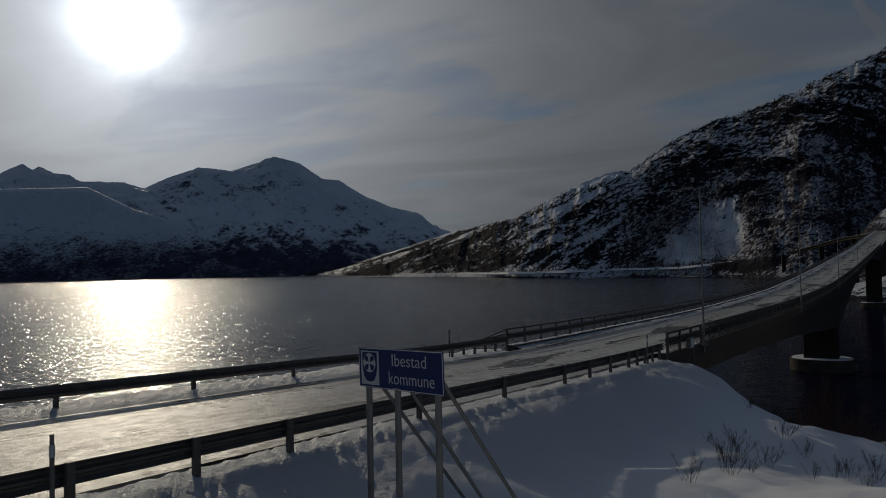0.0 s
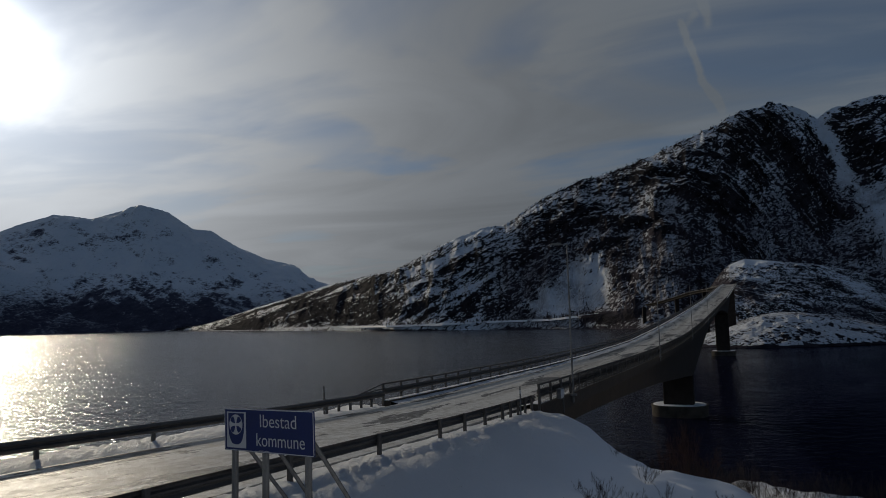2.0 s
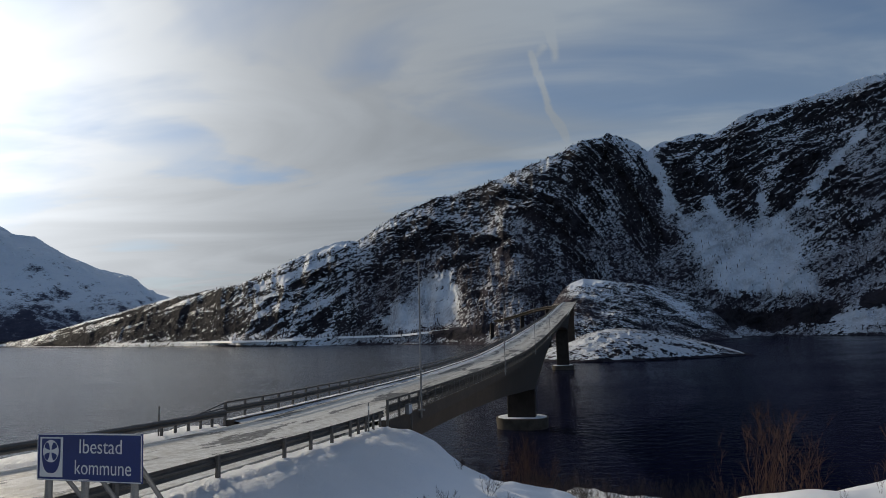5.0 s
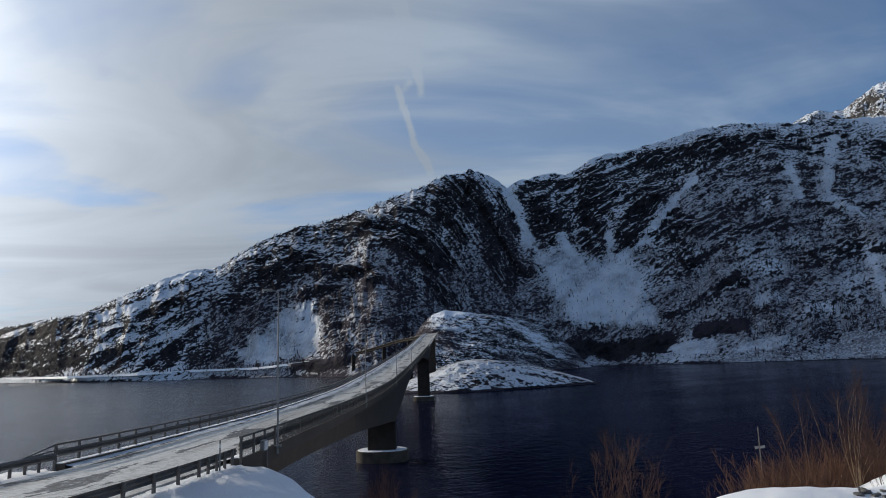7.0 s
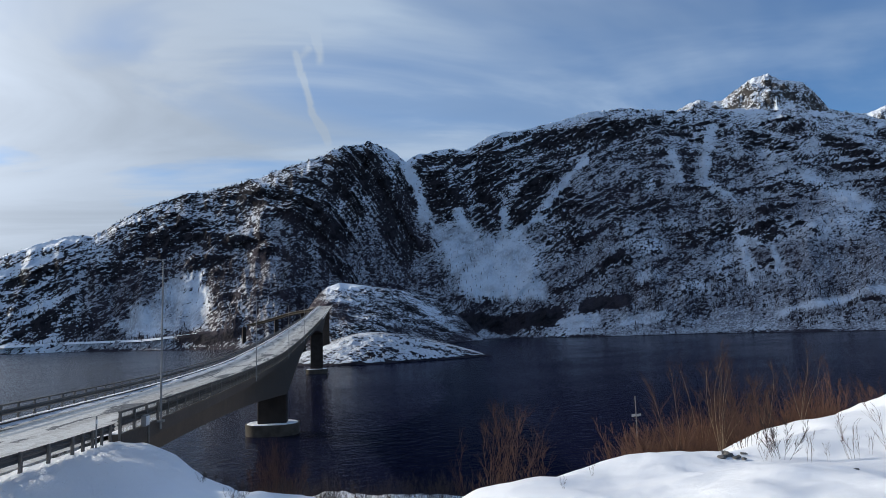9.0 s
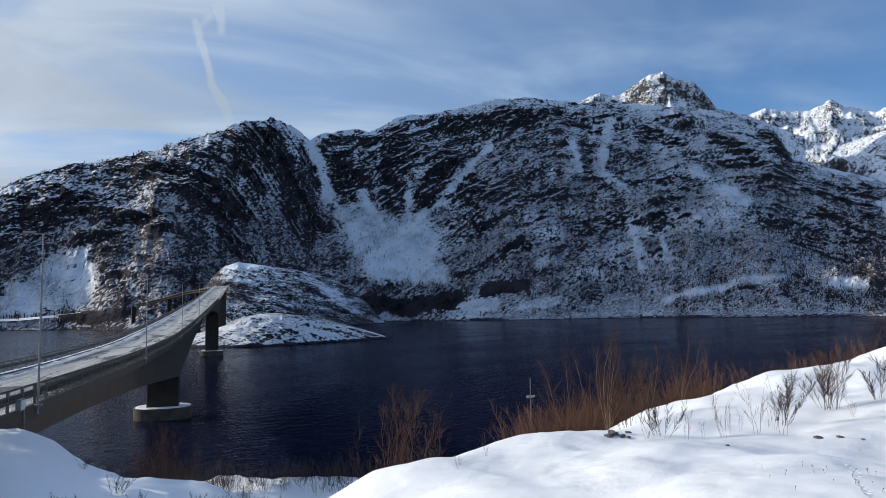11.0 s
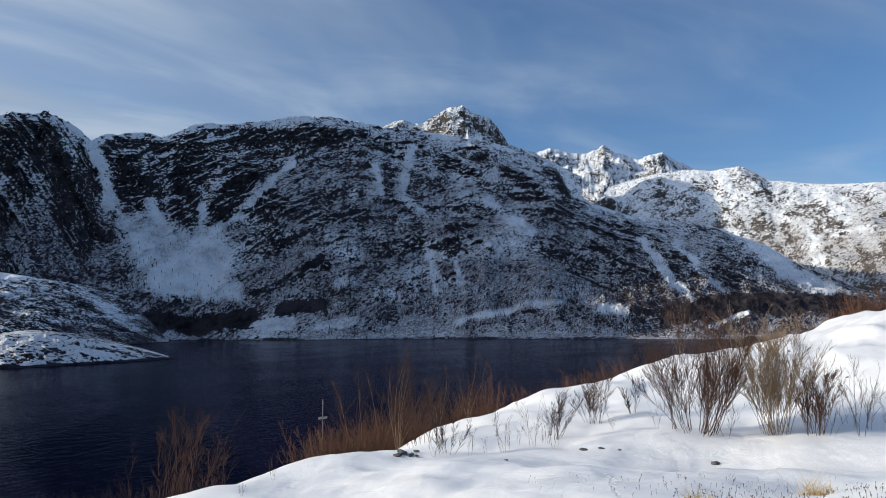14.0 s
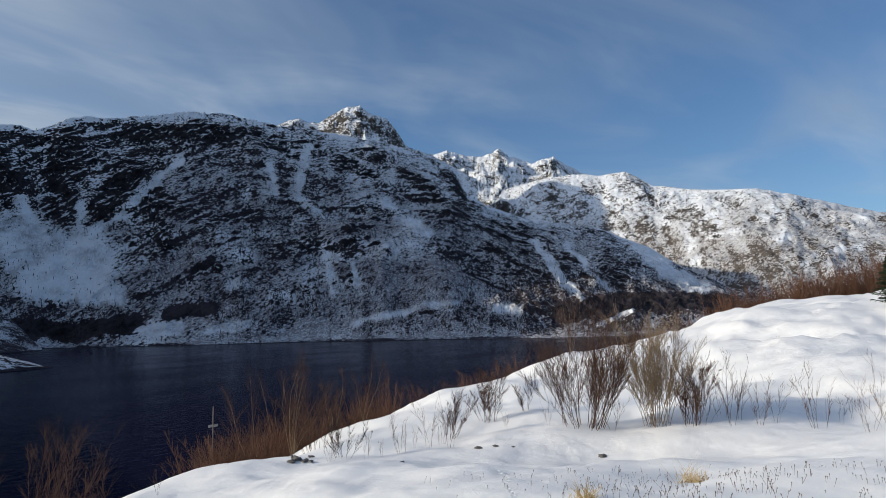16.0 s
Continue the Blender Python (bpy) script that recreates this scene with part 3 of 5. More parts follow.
fan([(39.3, 13.4), (40.0, 11.2), (40.9, 9.2), (42.2, 7.2), (43.2, 5.0)], 0.05, 0.75, 1.02)
fan([(43.6, 6.6), (45.5, 5.2), (48.2, 5.4)], 0.6, 3.4, 1.02)
fan([(44.5, 3.4), (49.8, 3.0)], 0.4, 1.3, 0.88)
fan([(53.9, 13.2), (52.3, 11.4), (50.6, 9.7), (49.2, 8.3), (47.8, 6.8)], 0.02, 0.6, 0.88)
fan([(43.7, 9.6), (44.3, 8.2), (45.0, 6.5)], 0.05, 0.6, 0.88)
fan([(47.2, 9.4), (47.3, 8.0), (47.2, 6.5)], 0.05, 0.6, 0.88)
fan([(63.9, 14.6), (63.1, 10.6), (64.6, 9.6)], 0.05, 0.7, 0.80)
fan([(60.6, 13.2), (61.4, 11.2)], 0.05, 0.6, 0.80)
fan([(65.2, 6.2), (65.7, 4.1), (66.2, 2.7)], 0.03, 0.5, 0.80)
fan([(67.4, 5.2), (68.0, 3.6)], 0.03, 0.4, 0.80)
fan([(70.2, 10.5), (72.0, 9.0), (74.0, 7.6)], 0.05, 0.7, 0.80)
fan([(67.5, 0.4), (69.6, 1.0), (71.5, 1.2), (73.4, 1.9), (75.9, 1.95)], 0.10, 0.42, 1.02)
fan([(79.1, 1.55), (81.0, 1.3)], 0.2, 0.5, 1.02)
fan([(82.7, 6.8), (83.2, 5.8), (84.1, 4.4), (86.1, 2.0)], 0.16, 0.55, 1.02)
fan([(85.2, 6.6), (86.6, 4.6), (88.4, 2.6)], 0.05, 0.4, 0.88)
fan([(91.0, 6.2), (92.8, 3.9), (95.4, 2.6)], 0.3, 0.9, 1.02)
for pts_ in ([(17.2, 0.9), (22.6, 1.1)], [(18.4, 1.9), (22.9, 2.1)], [(19.8, 2.8), (23.0, 3.1)], [(21.0, 3.7), (22.6, 4.3)]):
    fan(pts_, 0.0, 1.1, 1.02)
fan([(7.4, 3.9), (9.7, 4.75), (12.9, 6.05)], 0.05, 0.45, 0.88)
fan([(52.0, 0.1), (54.4, 0.5)], 0.2, 0.7, 1.02)
fan([(56.6, 0.2), (59.5, 0.6)], 0.15, 0.5, 1.02)
# dark spruce stands and the wooded valley
fan([(43.6, 0.7), (47.2, 0.1), (51.2, 0.9)], 0.3, 0.75, -1.0)
fan([(53.6, 1.5), (56.5, 1.8)], 0.25, 0.65, -1.0)
fan([(84.6, 1.1), (90.2, 1.8), (97.0, 1.4)], 0.35, 1.0, -0.95)
fan([(87.4, -0.05), (89.9, 1.1)], 0.06, 0.28, 1.02)
strip = smooth01((24.5 - Bg) / 2) * smooth01((Bg + 6) / 4) * smooth01((level + 3 - Z) / 3)
cover = cover * (1 - strip) + strip * (0.70 + 0.3 * thin)
fan([(21.6, -0.2), (23.5, -0.05), (26.2, 0.15)], 0.15, 0.55, -0.9)
shore_line = smooth01((5 - Z) / 3)
cover = cover * (1 - shore_line) + shore_line * (0.45 + 0.5 * RAG2)
cover = np.where(Z < 0.7, 0.0, cover)
set_attr(main_mountain, "cover", cover)
set_attr(main_mountain, "wood", wood)
MAIN_FIELD = (Bg, T, X, Y, Z, cover, E_)
tagged(main_mountain, "steep dark rock mountain streaked with snow and birch", "mountain", kind="structure")

# peaks behind
CREST_C = [(60, 15.4), (61.55, 16.35), (62.5, 16.68), (63.2, 16.95), (64.1, 16.5), (64.85, 16.66), (66.0, 17.3), (67.2, 17.9), (68.2, 18.0), (69.2, 17.3), (70.5, 16.9), (71.2, 16.15), (72.0, 14.9), (72.8, 14.5), (74.3, 14.0), (78, 12)]
Bg, T, Dg, X, Y, Z, zc = range_grid(60, 78, 0.05, CREST_C, [(60, 3200), (78, 3200)], [(60, 2300), (78, 2300)], 0.2, 100, 1.0, 0.05, 11, 150.0, 0.09, 120.0, 0.12, 1.6, 5.0, 9.0)
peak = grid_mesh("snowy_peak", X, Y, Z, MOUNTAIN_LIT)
lat = np.radians(Bg) * 2900
cover = 0.72 + 0.30 * fbm(lat / 240, Z / 90, 5, 101, 0.6) + 0.25 * fbm(lat / 60, Z / 160, 4, 102) - 0.42 * smooth01((0.70 - steepness(X, Y, Z)) * 4)
set_attr(peak, "cover", cover)
set_attr(peak, "wood", smooth01(1.2 - Z / 300))
tagged(peak, "sunlit rocky peak covered in fresh snow", "mountain", kind="structure")
CREST_D = [(72, 13.8), (74.3, 14.1), (75.5, 14.45), (76.7, 14.05), (78.5, 13.85), (79.4, 14.25), (79.8, 14.5), (80.6, 13.85), (81.5, 13.5), (82.7, 13.0), (83.4, 13.3), (84.3, 13.5), (85.25, 12.9), (86.4, 12.2), (88, 11.6), (92, 10.2), (97, 9)]
Bg, T, Dg, X, Y, Z, zc = range_grid(72, 97, 0.05, CREST_D, [(72, 4200), (97, 4200)], [(72, 2900), (97, 2900)], 0.1, 100, 1.0, 0.05, 13, 200.0, 0.09, 150.0, 0.12, 1.6, 8.0, 12.0)
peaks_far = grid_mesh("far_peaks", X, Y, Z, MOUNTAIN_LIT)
lat = np.radians(Bg) * 3700
cover = 0.72 + 0.30 * fbm(lat / 240, Z / 90, 5, 103, 0.6) + 0.25 * fbm(lat / 60, Z / 160, 4, 104) - 0.42 * smooth01((0.70 - steepness(X, Y, Z)) * 4)
set_attr(peaks_far, "cover", cover)
set_attr(peaks_far, "wood", smooth01(1.2 - Z / 300))
tagged(peaks_far, "jagged sunlit snow peaks in the distance", "mountain", kind="structure")
CREST_E = [(74, 10.0), (77.7, 10.4), (79.1, 10.9), (81, 11.3), (83.7, 11.9), (86.3, 12.07), (88, 11.8), (89.9, 12.07), (91.1, 11.4), (92.1, 10.8), (96.1, 10.1), (99.7, 9.9), (101.9, 9.25), (105.5, 8.05), (107.7, 7.35), (114, 6.0), (125, 5.0)]
Bg, T, Dg, X, Y, Z, zc = range_grid(74, 125, 0.08, CREST_E, [(74, 3700), (90, 3500), (100, 3200), (125, 2900)], [(74, 2900), (90, 2760), (95, 2450), (100, 2100), (125, 1800)], 0.2, 150, 1.0, 0.03, 17, 20.0, 0.035, 140.0, 0.12, 6.0, 5.0, 16.0)
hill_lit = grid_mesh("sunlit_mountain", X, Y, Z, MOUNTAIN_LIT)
lat = np.radians(Bg) * 2900
gully = fbm((lat + 0.55 * Z) / 42 + 0.5 * fbm(lat / 90, Z / 90, 3, 107), Z / 170, 4, 106, 0.6)
cliff = smooth01((0.8 * fbm(lat / 70, Z / 80, 4, 108, 0.6) + 0.7 * fbm(lat / 26, Z / 22, 4, 109, 0.65) - 0.02) * 2.6) * smooth01((1.0 - T) * 6)
cover = 0.72 + 0.25 * fbm(lat / 16, Z / 9, 4, 105, 0.7) + 0.34 * gully - 0.34 * cliff + 0.5 * (steepness(X, Y, Z) - 0.9)
set_attr(hill_lit, "cover", cover)
set_attr(hill_lit, "wood", 0.9 * smooth01(1.9 - Z / 330) * smooth01((fbm(lat / 80, Z / 50, 4, 110, 0.6) + 0.75) * 1.3 - 0.5 * gully))
tagged(hill_lit, "broad sunlit mountain side of snow and birch scrub", "mountain", kind="structure")

# low hill and skerry by the far end of the bridge
CREST_H = [(28, -1.3), (29.5, -0.6), (30.3, 0.6), (31.0, 1.8), (31.8, 2.9), (32.6, 3.6), (33.6, 3.95), (35.4, 3.72), (38.1, 3.33), (40.0, 2.92), (41.8, 2.18), (43.4, 1.0), (44.4, -0.2), (45.2, -1.0)]
Bg, T, Dg, X, Y, Z, zc = range_grid(28, 45.2, 0.045, CREST_H, [(24, 880), (36, 980), (45.5, 1080)], [(24, 760), (27, 690), (36, 680), (45.5, 1000)], 0.5, 120, 1.0, 0.06, 23, 0.0, 0.12, 40.0, 0.12, 2.0)
lat = np.radians(Bg) * 850
shelf = fbm((lat + Dg * 0.4) / 40, (Z + 0.22 * lat) / 7, 4, 24, 0.6, True)
Z = Z + smooth01(T * 5) * (1 - smooth01((T - 0.85) / 0.15)) * (2.4 * shelf + 1.1 * fbm(lat / 11, Dg / 11, 3, 25, 0.6, True))
low_hill = grid_mesh("low_hill", X, Y, Z, SHORE)
lat = np.radians(Bg) * 850
cover = 0.53 + 0.50 * fbm((lat + Dg * 0.4) / 34, (Z + 0.22 * lat) / 4.5, 4, 111, 0.65) + 0.25 * fbm(lat / 90, Dg / 60, 3, 112) - 0.25 * smooth01((33.0 - Bg) / 1.2) + 0.65 * smooth01((T - 0.76) / 0.16) * smooth01((36.5 - Bg) / 2.0) * smooth01((Bg - 32.0) / 0.9) + 1.1 * (np.clip(steepness(X, Y, Z), 0.7, 1) - 0.88) - 0.9 * smooth01((1.6 - Z) / 1.2)
set_attr(low_hill, "cover", cover)
set_attr(low_hill, "wood", 0.75 * smooth01((fbm(lat / 45, Z / 16, 4, 115) + 0.25) * 2) * (1 - smooth01((T - 0.66) / 0.2) * smooth01((36.5 - Bg) / 2.0)) + 0.5 * smooth01((Bg - 41.5) / 2) + 0.8 * smooth01((33.0 - Bg) / 1.2))
tagged(low_hill, "low rocky hill patched with snow", "hill", kind="structure")
CREST_S = [(29.3, -2.3), (30.6, -1.8), (32.6, -1.1), (34.4, -0.5), (36.2, -0.33), (39, -0.6), (41.7, -1.2), (44, -1.8), (45.9, -2.35)]
Bg, T, Dg, X, Y, Z, zc = range_grid(29.3, 45.9, 0.04, CREST_S, [(29.3, 440), (36, 430), (45.9, 462)], [(29.3, 405), (33.5, 380), (38, 394), (42.6, 424), (45.9, 458)], 1.0, 80, 0.7, 0.08, 29, 0.0, 0.2, 12.0)
skerry = grid_mesh("skerry", X, Y, Z, SHORE)
lat = np.radians(Bg) * 430
cover = 0.50 + 0.55 * fbm((lat + Dg * 0.5) / 14, (Dg - 0.5 * lat) / 5, 5, 113, 0.65) + 0.25 * fbm(lat / 90, Dg / 60, 3, 114) - 0.5 * smooth01((0.8 - steepness(X, Y, Z)) * 3) - 0.9 * smooth01((1.6 - Z) / 1.2)
set_attr(skerry, "cover", cover)
set_attr(skerry, "wood", 0.35 + 0 * Z)
tagged(skerry, "low snow-dusted rock skerry in the sound", "islet", kind="structure")

# ---- the road and bridge line: s along, o to the right of the eye ----
TH = radians(34.2)
U, RT = Vector((math.sin(TH), math.cos(TH), 0)), Vector((math.cos(TH), -math.sin(TH), 0))
O_R, O_L, AXIS = -9.6, -17.75, -13.68
S_BRIDGE = 32.2
PROFILE = np.array([(-120, 20.0), (-40, 16.9), (7, 15.03), (13, 14.8), (21, 14.42), (31, 14.02), (42, 13.98), (55, 13.82), (75, 13.78), (108, 14.2), (146, 15.75), (192, 18.1), (281, 23.1), (330, 26.5), (400, 31.4), (445, 34.3), (475, 35.7), (505, 36.4), (600, 38.2), (690, 39.2), (740, 38.6), (820, 34.6), (875, 31.4), (960, 28.0), (1100, 25.5)])


def road_z(s):
    w = np.linspace(-9, 9, 9)
    return float(np.mean(np.interp(s + w, PROFILE[:, 0], PROFILE[:, 1])))


S_TURN, TURN_R, TURN_END = 450.0, 950.0, 34.0


def line(s, o):
    """The place on the road line at s, o to the right of the eye, and the way to the right there."""
    if s <= S_TURN:
        p = U * s + RT * o
        return Vector((p.x, p.y, road_z(s))), RT.copy()
    a = min((s - S_TURN) / TURN_R, radians(TURN_END))
    left = s - S_TURN - a * TURN_R
    c = U * S_TURN + RT * (AXIS - TURN_R)
    r = RT * math.cos(a) + U * math.sin(a)
    f = U * math.cos(a) - RT * math.sin(a)
    p = c + r * (TURN_R + o - AXIS) + f * left
    return Vector((p.x, p.y, road_z(s))), r


# ---- the bank where the camera stands: bearing, distance, height ----
SPOTS_1 = [(0, 0, 16.7), (0, 5, 15.4), (0, 9.5, 14.3), (-40, 6, 16.0), (-60, 8, 16.2), (25, 6, 15.6), (20, 13, 13.6), (20, 22, 12.9), (27, 22, 12.6), (32, 22, 12.4), (20, 35, 10.5), (25.3, 32, 12.4), (28.5, 31, 12.2), (31.5, 30, 11.8), (35, 31, 10.7), (27, 48, 6.5), (20, 55, 5.0), (28, 66, 3.0), (33, 76, 1.3), (33, 88, -2.0),
           (40, 12, 14.4), (42, 25, 10.6), (43, 45, 5.2), (44, 76, 1.0), (44, 88, -2.0), (44.6, 14.6, 15.15), (48, 14.5, 15.1), (51.3, 16, 15.0), (44.5, 30, 9.0), (48, 34, 9.0), (48, 80, -2.0), (57.7, 10, 15.7), (57.7, 18, 15.0), (57.7, 40, 8.5), (57.7, 88, -2.5)]
SPOTS_2 = [(66, 26, 14.8), (66, 50, 7.0), (66, 95, -2.5), (74.7, 13, 16.0), (74.7, 17, 15.2), (74.7, 34, 15.3), (74.7, 60, 8.0), (74.7, 105, -2.5), (84.7, 8, 16.5), (84.7, 13, 16.2), (84.7, 17, 15.2), (84.7, 28, 15.7), (84.7, 45, 16.35),
           (84.7, 75, 8.0), (84.7, 130, -2.5), (93.5, 52, 17.6), (93.5, 82, 12.0), (97.6, 17, 15.4), (97.6, 30, 16.4), (97.6, 55, 19.3), (97.6, 90, 17.0), (97.6, 170, -3.0)]
SPOTS_3 = [(108, 8, 16.6), (108, 18, 15.9), (103.2, 54, 19.4), (108, 35, 17.7), (108, 60, 20.4), (108, 100, 21.0), (135, 15, 17.2), (135, 60, 23.0), (135, 140, 25.0), (180, 12, 17.6), (180, 60, 21.0), (180, 150, 28.0), (230, 30, 18.0), (230, 120, 22.0), (280, 12, 16.8), (110, 190, 4.0)]


def spline_fit(spots):
    p = np.array([(d * math.sin(radians(b)), d * math.cos(radians(b)), z) for b, d, z in spots])
    n = len(p)
    r = np.hypot(p[:, None, 0] - p[None, :, 0], p[:, None, 1] - p[None, :, 1]) + 1e-9
    M = np.zeros((n + 3, n + 3))
    M[:n, :n] = r + np.eye(n) * -0.4
    M[:n, n], M[:n, n + 1:] = 1, p[:, :2]
    M[n, :n], M[n + 1:, :n] = 1, p[:, :2].T
    w = np.linalg.solve(M, np.concatenate([p[:, 2], np.zeros(3)]))
    return p, w


SPOT_P, SPOT_W = spline_fit(SPOTS_1 + SPOTS_2 + SPOTS_3)


def bank_height(x, y):
    """Height of the near ground, for arrays."""
    x, y = np.asarray(x, float), np.asarray(y, float)
    z = SPOT_W[-3] + SPOT_W[-2] * x + SPOT_W[-1] * y
    for (px_, py_, _), w in zip(SPOT_P, SPOT_W):
        z = z + w * np.hypot(x - px_, y - py_)
    s = x * U.x + y * U.y
    o = x * RT.x + y * RT.y
    zr = np.interp(s, PROFILE[:, 0], PROFILE[:, 1])
    gap = np.hypot(np.maximum(np.maximum(o - (O_R + 0.4), (O_L - 1.1) - o), 0), 1.5 * np.maximum(s - (S_BRIDGE - 0.5), 0))
    clods = 0.25 * fbm(x * 2.2, y * 2.2, 3, 44) + 0.45 * fbm(x * 8.0, y * 8.0, 2, 45, 0.6, True)
    emb = np.minimum(zr, 17) - 0.06 - 0.62 * np.sqrt(gap * gap + 0.35) + 0.62 * math.sqrt(0.35)
    land = np.where(o < O_L - 1, -5.0, np.clip(z, -4, 30))
    k = 0.7
    h = np.clip(0.5 + 0.5 * (land - emb) / k, 0, 1)
    out = emb * (1 - h) + land * h + k * h * (1 - h)
    on_road = (gap <= 0)
    lump = 0.22 * fbm(x / 2.4, y / 2.4, 4, 41, 0.45) + 0.8 * fbm(x / 7, y / 7, 3, 51) * np.clip(np.hypot(x, y) / 30, 0.2, 1)
    lump = lump + np.clip((np.hypot(x, y) - 20) / 14, 0, 1) * (0.26 * fbm(x / 3.6, y / 3.6, 3, 52, 0.5, True) + 0.12 * fbm(x / 1.3, y / 1.3, 2, 53, 0.5, True))
    out = out + np.where(on_road, 0, lump * np.clip(gap / 1.5, 0, 1))
    near = np.where(s < S_BRIDGE - 0.5, smooth01((3.2 - gap) / 2.6), 0.0)
    out = out + np.where(on_road, 0, near * 0.075 * clods)
    edge = np.maximum(O_L + 0.7 - o, o - (O_R - 0.7))
    berm = np.where(s < S_BRIDGE - 0.5, smooth01(edge / 0.4) * (0.12 + 0.13 * clods), 0.0)
    return np.where(on_road & (out < zr + 0.4), np.minimum(zr, 17) - 0.06 + berm, out)


bs = np.radians(np.concatenate([np.arange(-60, 125, 0.32), np.arange(125, 300, 2.0), [300.0]]))
rs = np.concatenate([[0.0], np.geomspace(1.5, 300, 340)])
A, R = np.meshgrid(bs, rs)
X, Y = R * np.sin(A), R * np.cos(A)
ground = grid_mesh("ground", X, Y, bank_height(X, Y), SNOW)
tagged(ground, "deep white snow on the bank above the water", "snow", kind="structure")


def ribbon(name, s0, s1, step, oa, ob_, dz, thick, mat):
    ss = np.arange(s0, s1 + step / 2, step)
    pts = [line(s, 0) for s in ss]
    sec = [(oa, dz), (ob_, dz), (ob_, dz - thick), (oa, dz - thick)]
    return part(name, sweep_bm([p for p, _ in pts], sec, lambda i: pts[i][1]), mat)


road = ribbon("road", -70, 906, 2.0, O_L + 0.75, O_R - 0.75, 0.0, 0.25, ROAD)
tagged(road, "wet asphalt road with packed ice and tyre tracks", "road", kind="structure")

bb = np.arange(22.6, 0.9, -0.2)
dd_ = np.interp(bb, *np.array(SHORE_B).T) + 0.058 * (np.interp(bb, *np.array(TOP_B).T) - np.interp(bb, *np.array(SHORE_B).T))
zz = np.interp(bb, [-4, 3, 10, 14, 18.7, 22, 25, 27], [7, 9, 11, 13.5, 14.5, 20, 27, 30])
pts = [Vector((d * math.sin(radians(b)), d * math.cos(radians(b)), z + 0.1)) for b, d, z in zip(bb, dd_, zz)]
shore_road = part("shore_road", sweep_bm(pts, [(-4.5, 0.4), (4.5, 0.4), (7.5, -2.5), (-7.5, -2.5)], lambda i: -bearing(float(bb[i]))), SNOW)
tagged(shore_road, "snow-covered road on a bench above the far shore", "road", kind="structure")

# ---- the bridge ----
bridge = tagged(new("bridge"), "long concrete box girder bridge rising over the sound", "bridge")


def girder_depth(s):
    """Depth of the box under the deck: deep over the piers, thin in the spans."""
    d = 2.2 if s < 500 else 1.5
    for sp, reach, deep in ((134.5, 92.0, 8.2), (321.5, 92.0, 8.2), (452.0, 60.0, 3.2)):
        k = max(0.0, 1 - abs(s - sp) / reach)
        d = max(d, 2.2 + (deep - 2.2) * k ** 1.8)
    return d


def girder(s0, s1, mat):
    bm = bmesh.new()
    rings = []
    for s in np.arange(s0, s1, 4.0):
        p, r = line(s, 0)
        dd = girder_depth(s)
        sec = [(O_L - 0.15, -0.2), (O_R + 0.15, -0.2), (O_R + 0.15, -0.55), (AXIS + 2.7, -0.95), (AXIS + 2.6, -dd), (AXIS - 2.6, -dd), (AXIS - 2.7, -0.95), (O_L - 0.15, -0.55)]
        rings.append([bm.verts.new(p + r * a + Vector((0, 0, b))) for a, b in sec])
    for P0, P1 in zip(rings[:-1], rings[1:]):
        for k in range(8):
            bm.faces.new((P0[k], P0[(k + 1) % 8], P1[(k + 1) % 8], P1[k]))
    bm.faces.new(rings[0]), bm.faces.new(rings[-1][::-1])
    part("girder", bm, mat, bridge)


girder(S_BRIDGE, 493, CONCRETE)
# far spans use the darkened concrete too, dimming their sunlit sides by colour
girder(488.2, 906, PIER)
for side, o0, o1 in (("r", O_R - 0.35, O_R + 0.2), ("l", O_L - 0.2, O_L + 0.35)):
    ss = np.arange(S_BRIDGE, 906, 4.0)
    pts = [line(s, 0) for s in ss]
    mid_ = int((490 - S_BRIDGE) / 4)
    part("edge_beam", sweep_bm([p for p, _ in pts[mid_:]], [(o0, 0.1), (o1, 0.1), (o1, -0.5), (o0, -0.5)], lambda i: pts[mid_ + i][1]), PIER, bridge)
    part("edge_beam", sweep_bm([p for p, _ in pts[:mid_ + 1]], [(o0, 0.16), (o1, 0.16), (o1, -0.5), (o0, -0.5)], lambda i: pts[i][1]), CONCRETE, bridge)
    kerb = o0 if side == "r" else o1
    fine_s = np.concatenate([np.arange(S_BRIDGE, 150, 0.7), np.arange(150, 906, 4.0)])
    into = -1 if side == "r" else 1
    rag = fbm(fine_s / 3.0, fine_s * 0, 4, 61 if side == "r" else 62, 0.6)
    bm = bmesh.new()
    rows_ = []
    for s, k in zip(fine_s, rag):
        p, r = line(s, 0)
        wide, up_ = 0.42 + 0.4 * k, 0.07 + 0.05 * k
        rows_.append([bm.verts.new(p + r * a_ + Vector((0, 0, b_))) for a_, b_ in ((kerb - into * 0.05, 0.02), (kerb - into * 0.02, up_ + 0.05), (kerb + into * wide * 0.6, up_), (kerb + into * (wide + 0.1), 0.004))])
    for P0, P1 in zip(rows_[:-1], rows_[1:]):
        for k in range(3):
            bm.faces.new((P0[k], P0[k + 1], P1[k + 1], P1[k]))
    part("snow_strip", bm, SNOW, bridge, "strip of ploughed snow", True)
    part("snow_cap", sweep_bm([p for p, _ in pts], [(o0 + 0.04, 0.185), (o1 - 0.12, 0.185), (o1 - 0.12, 0.15), (o0 + 0.04, 0.15)], lambda i: pts[i][1]), SNOW, bridge, "thin snow on the kerb")


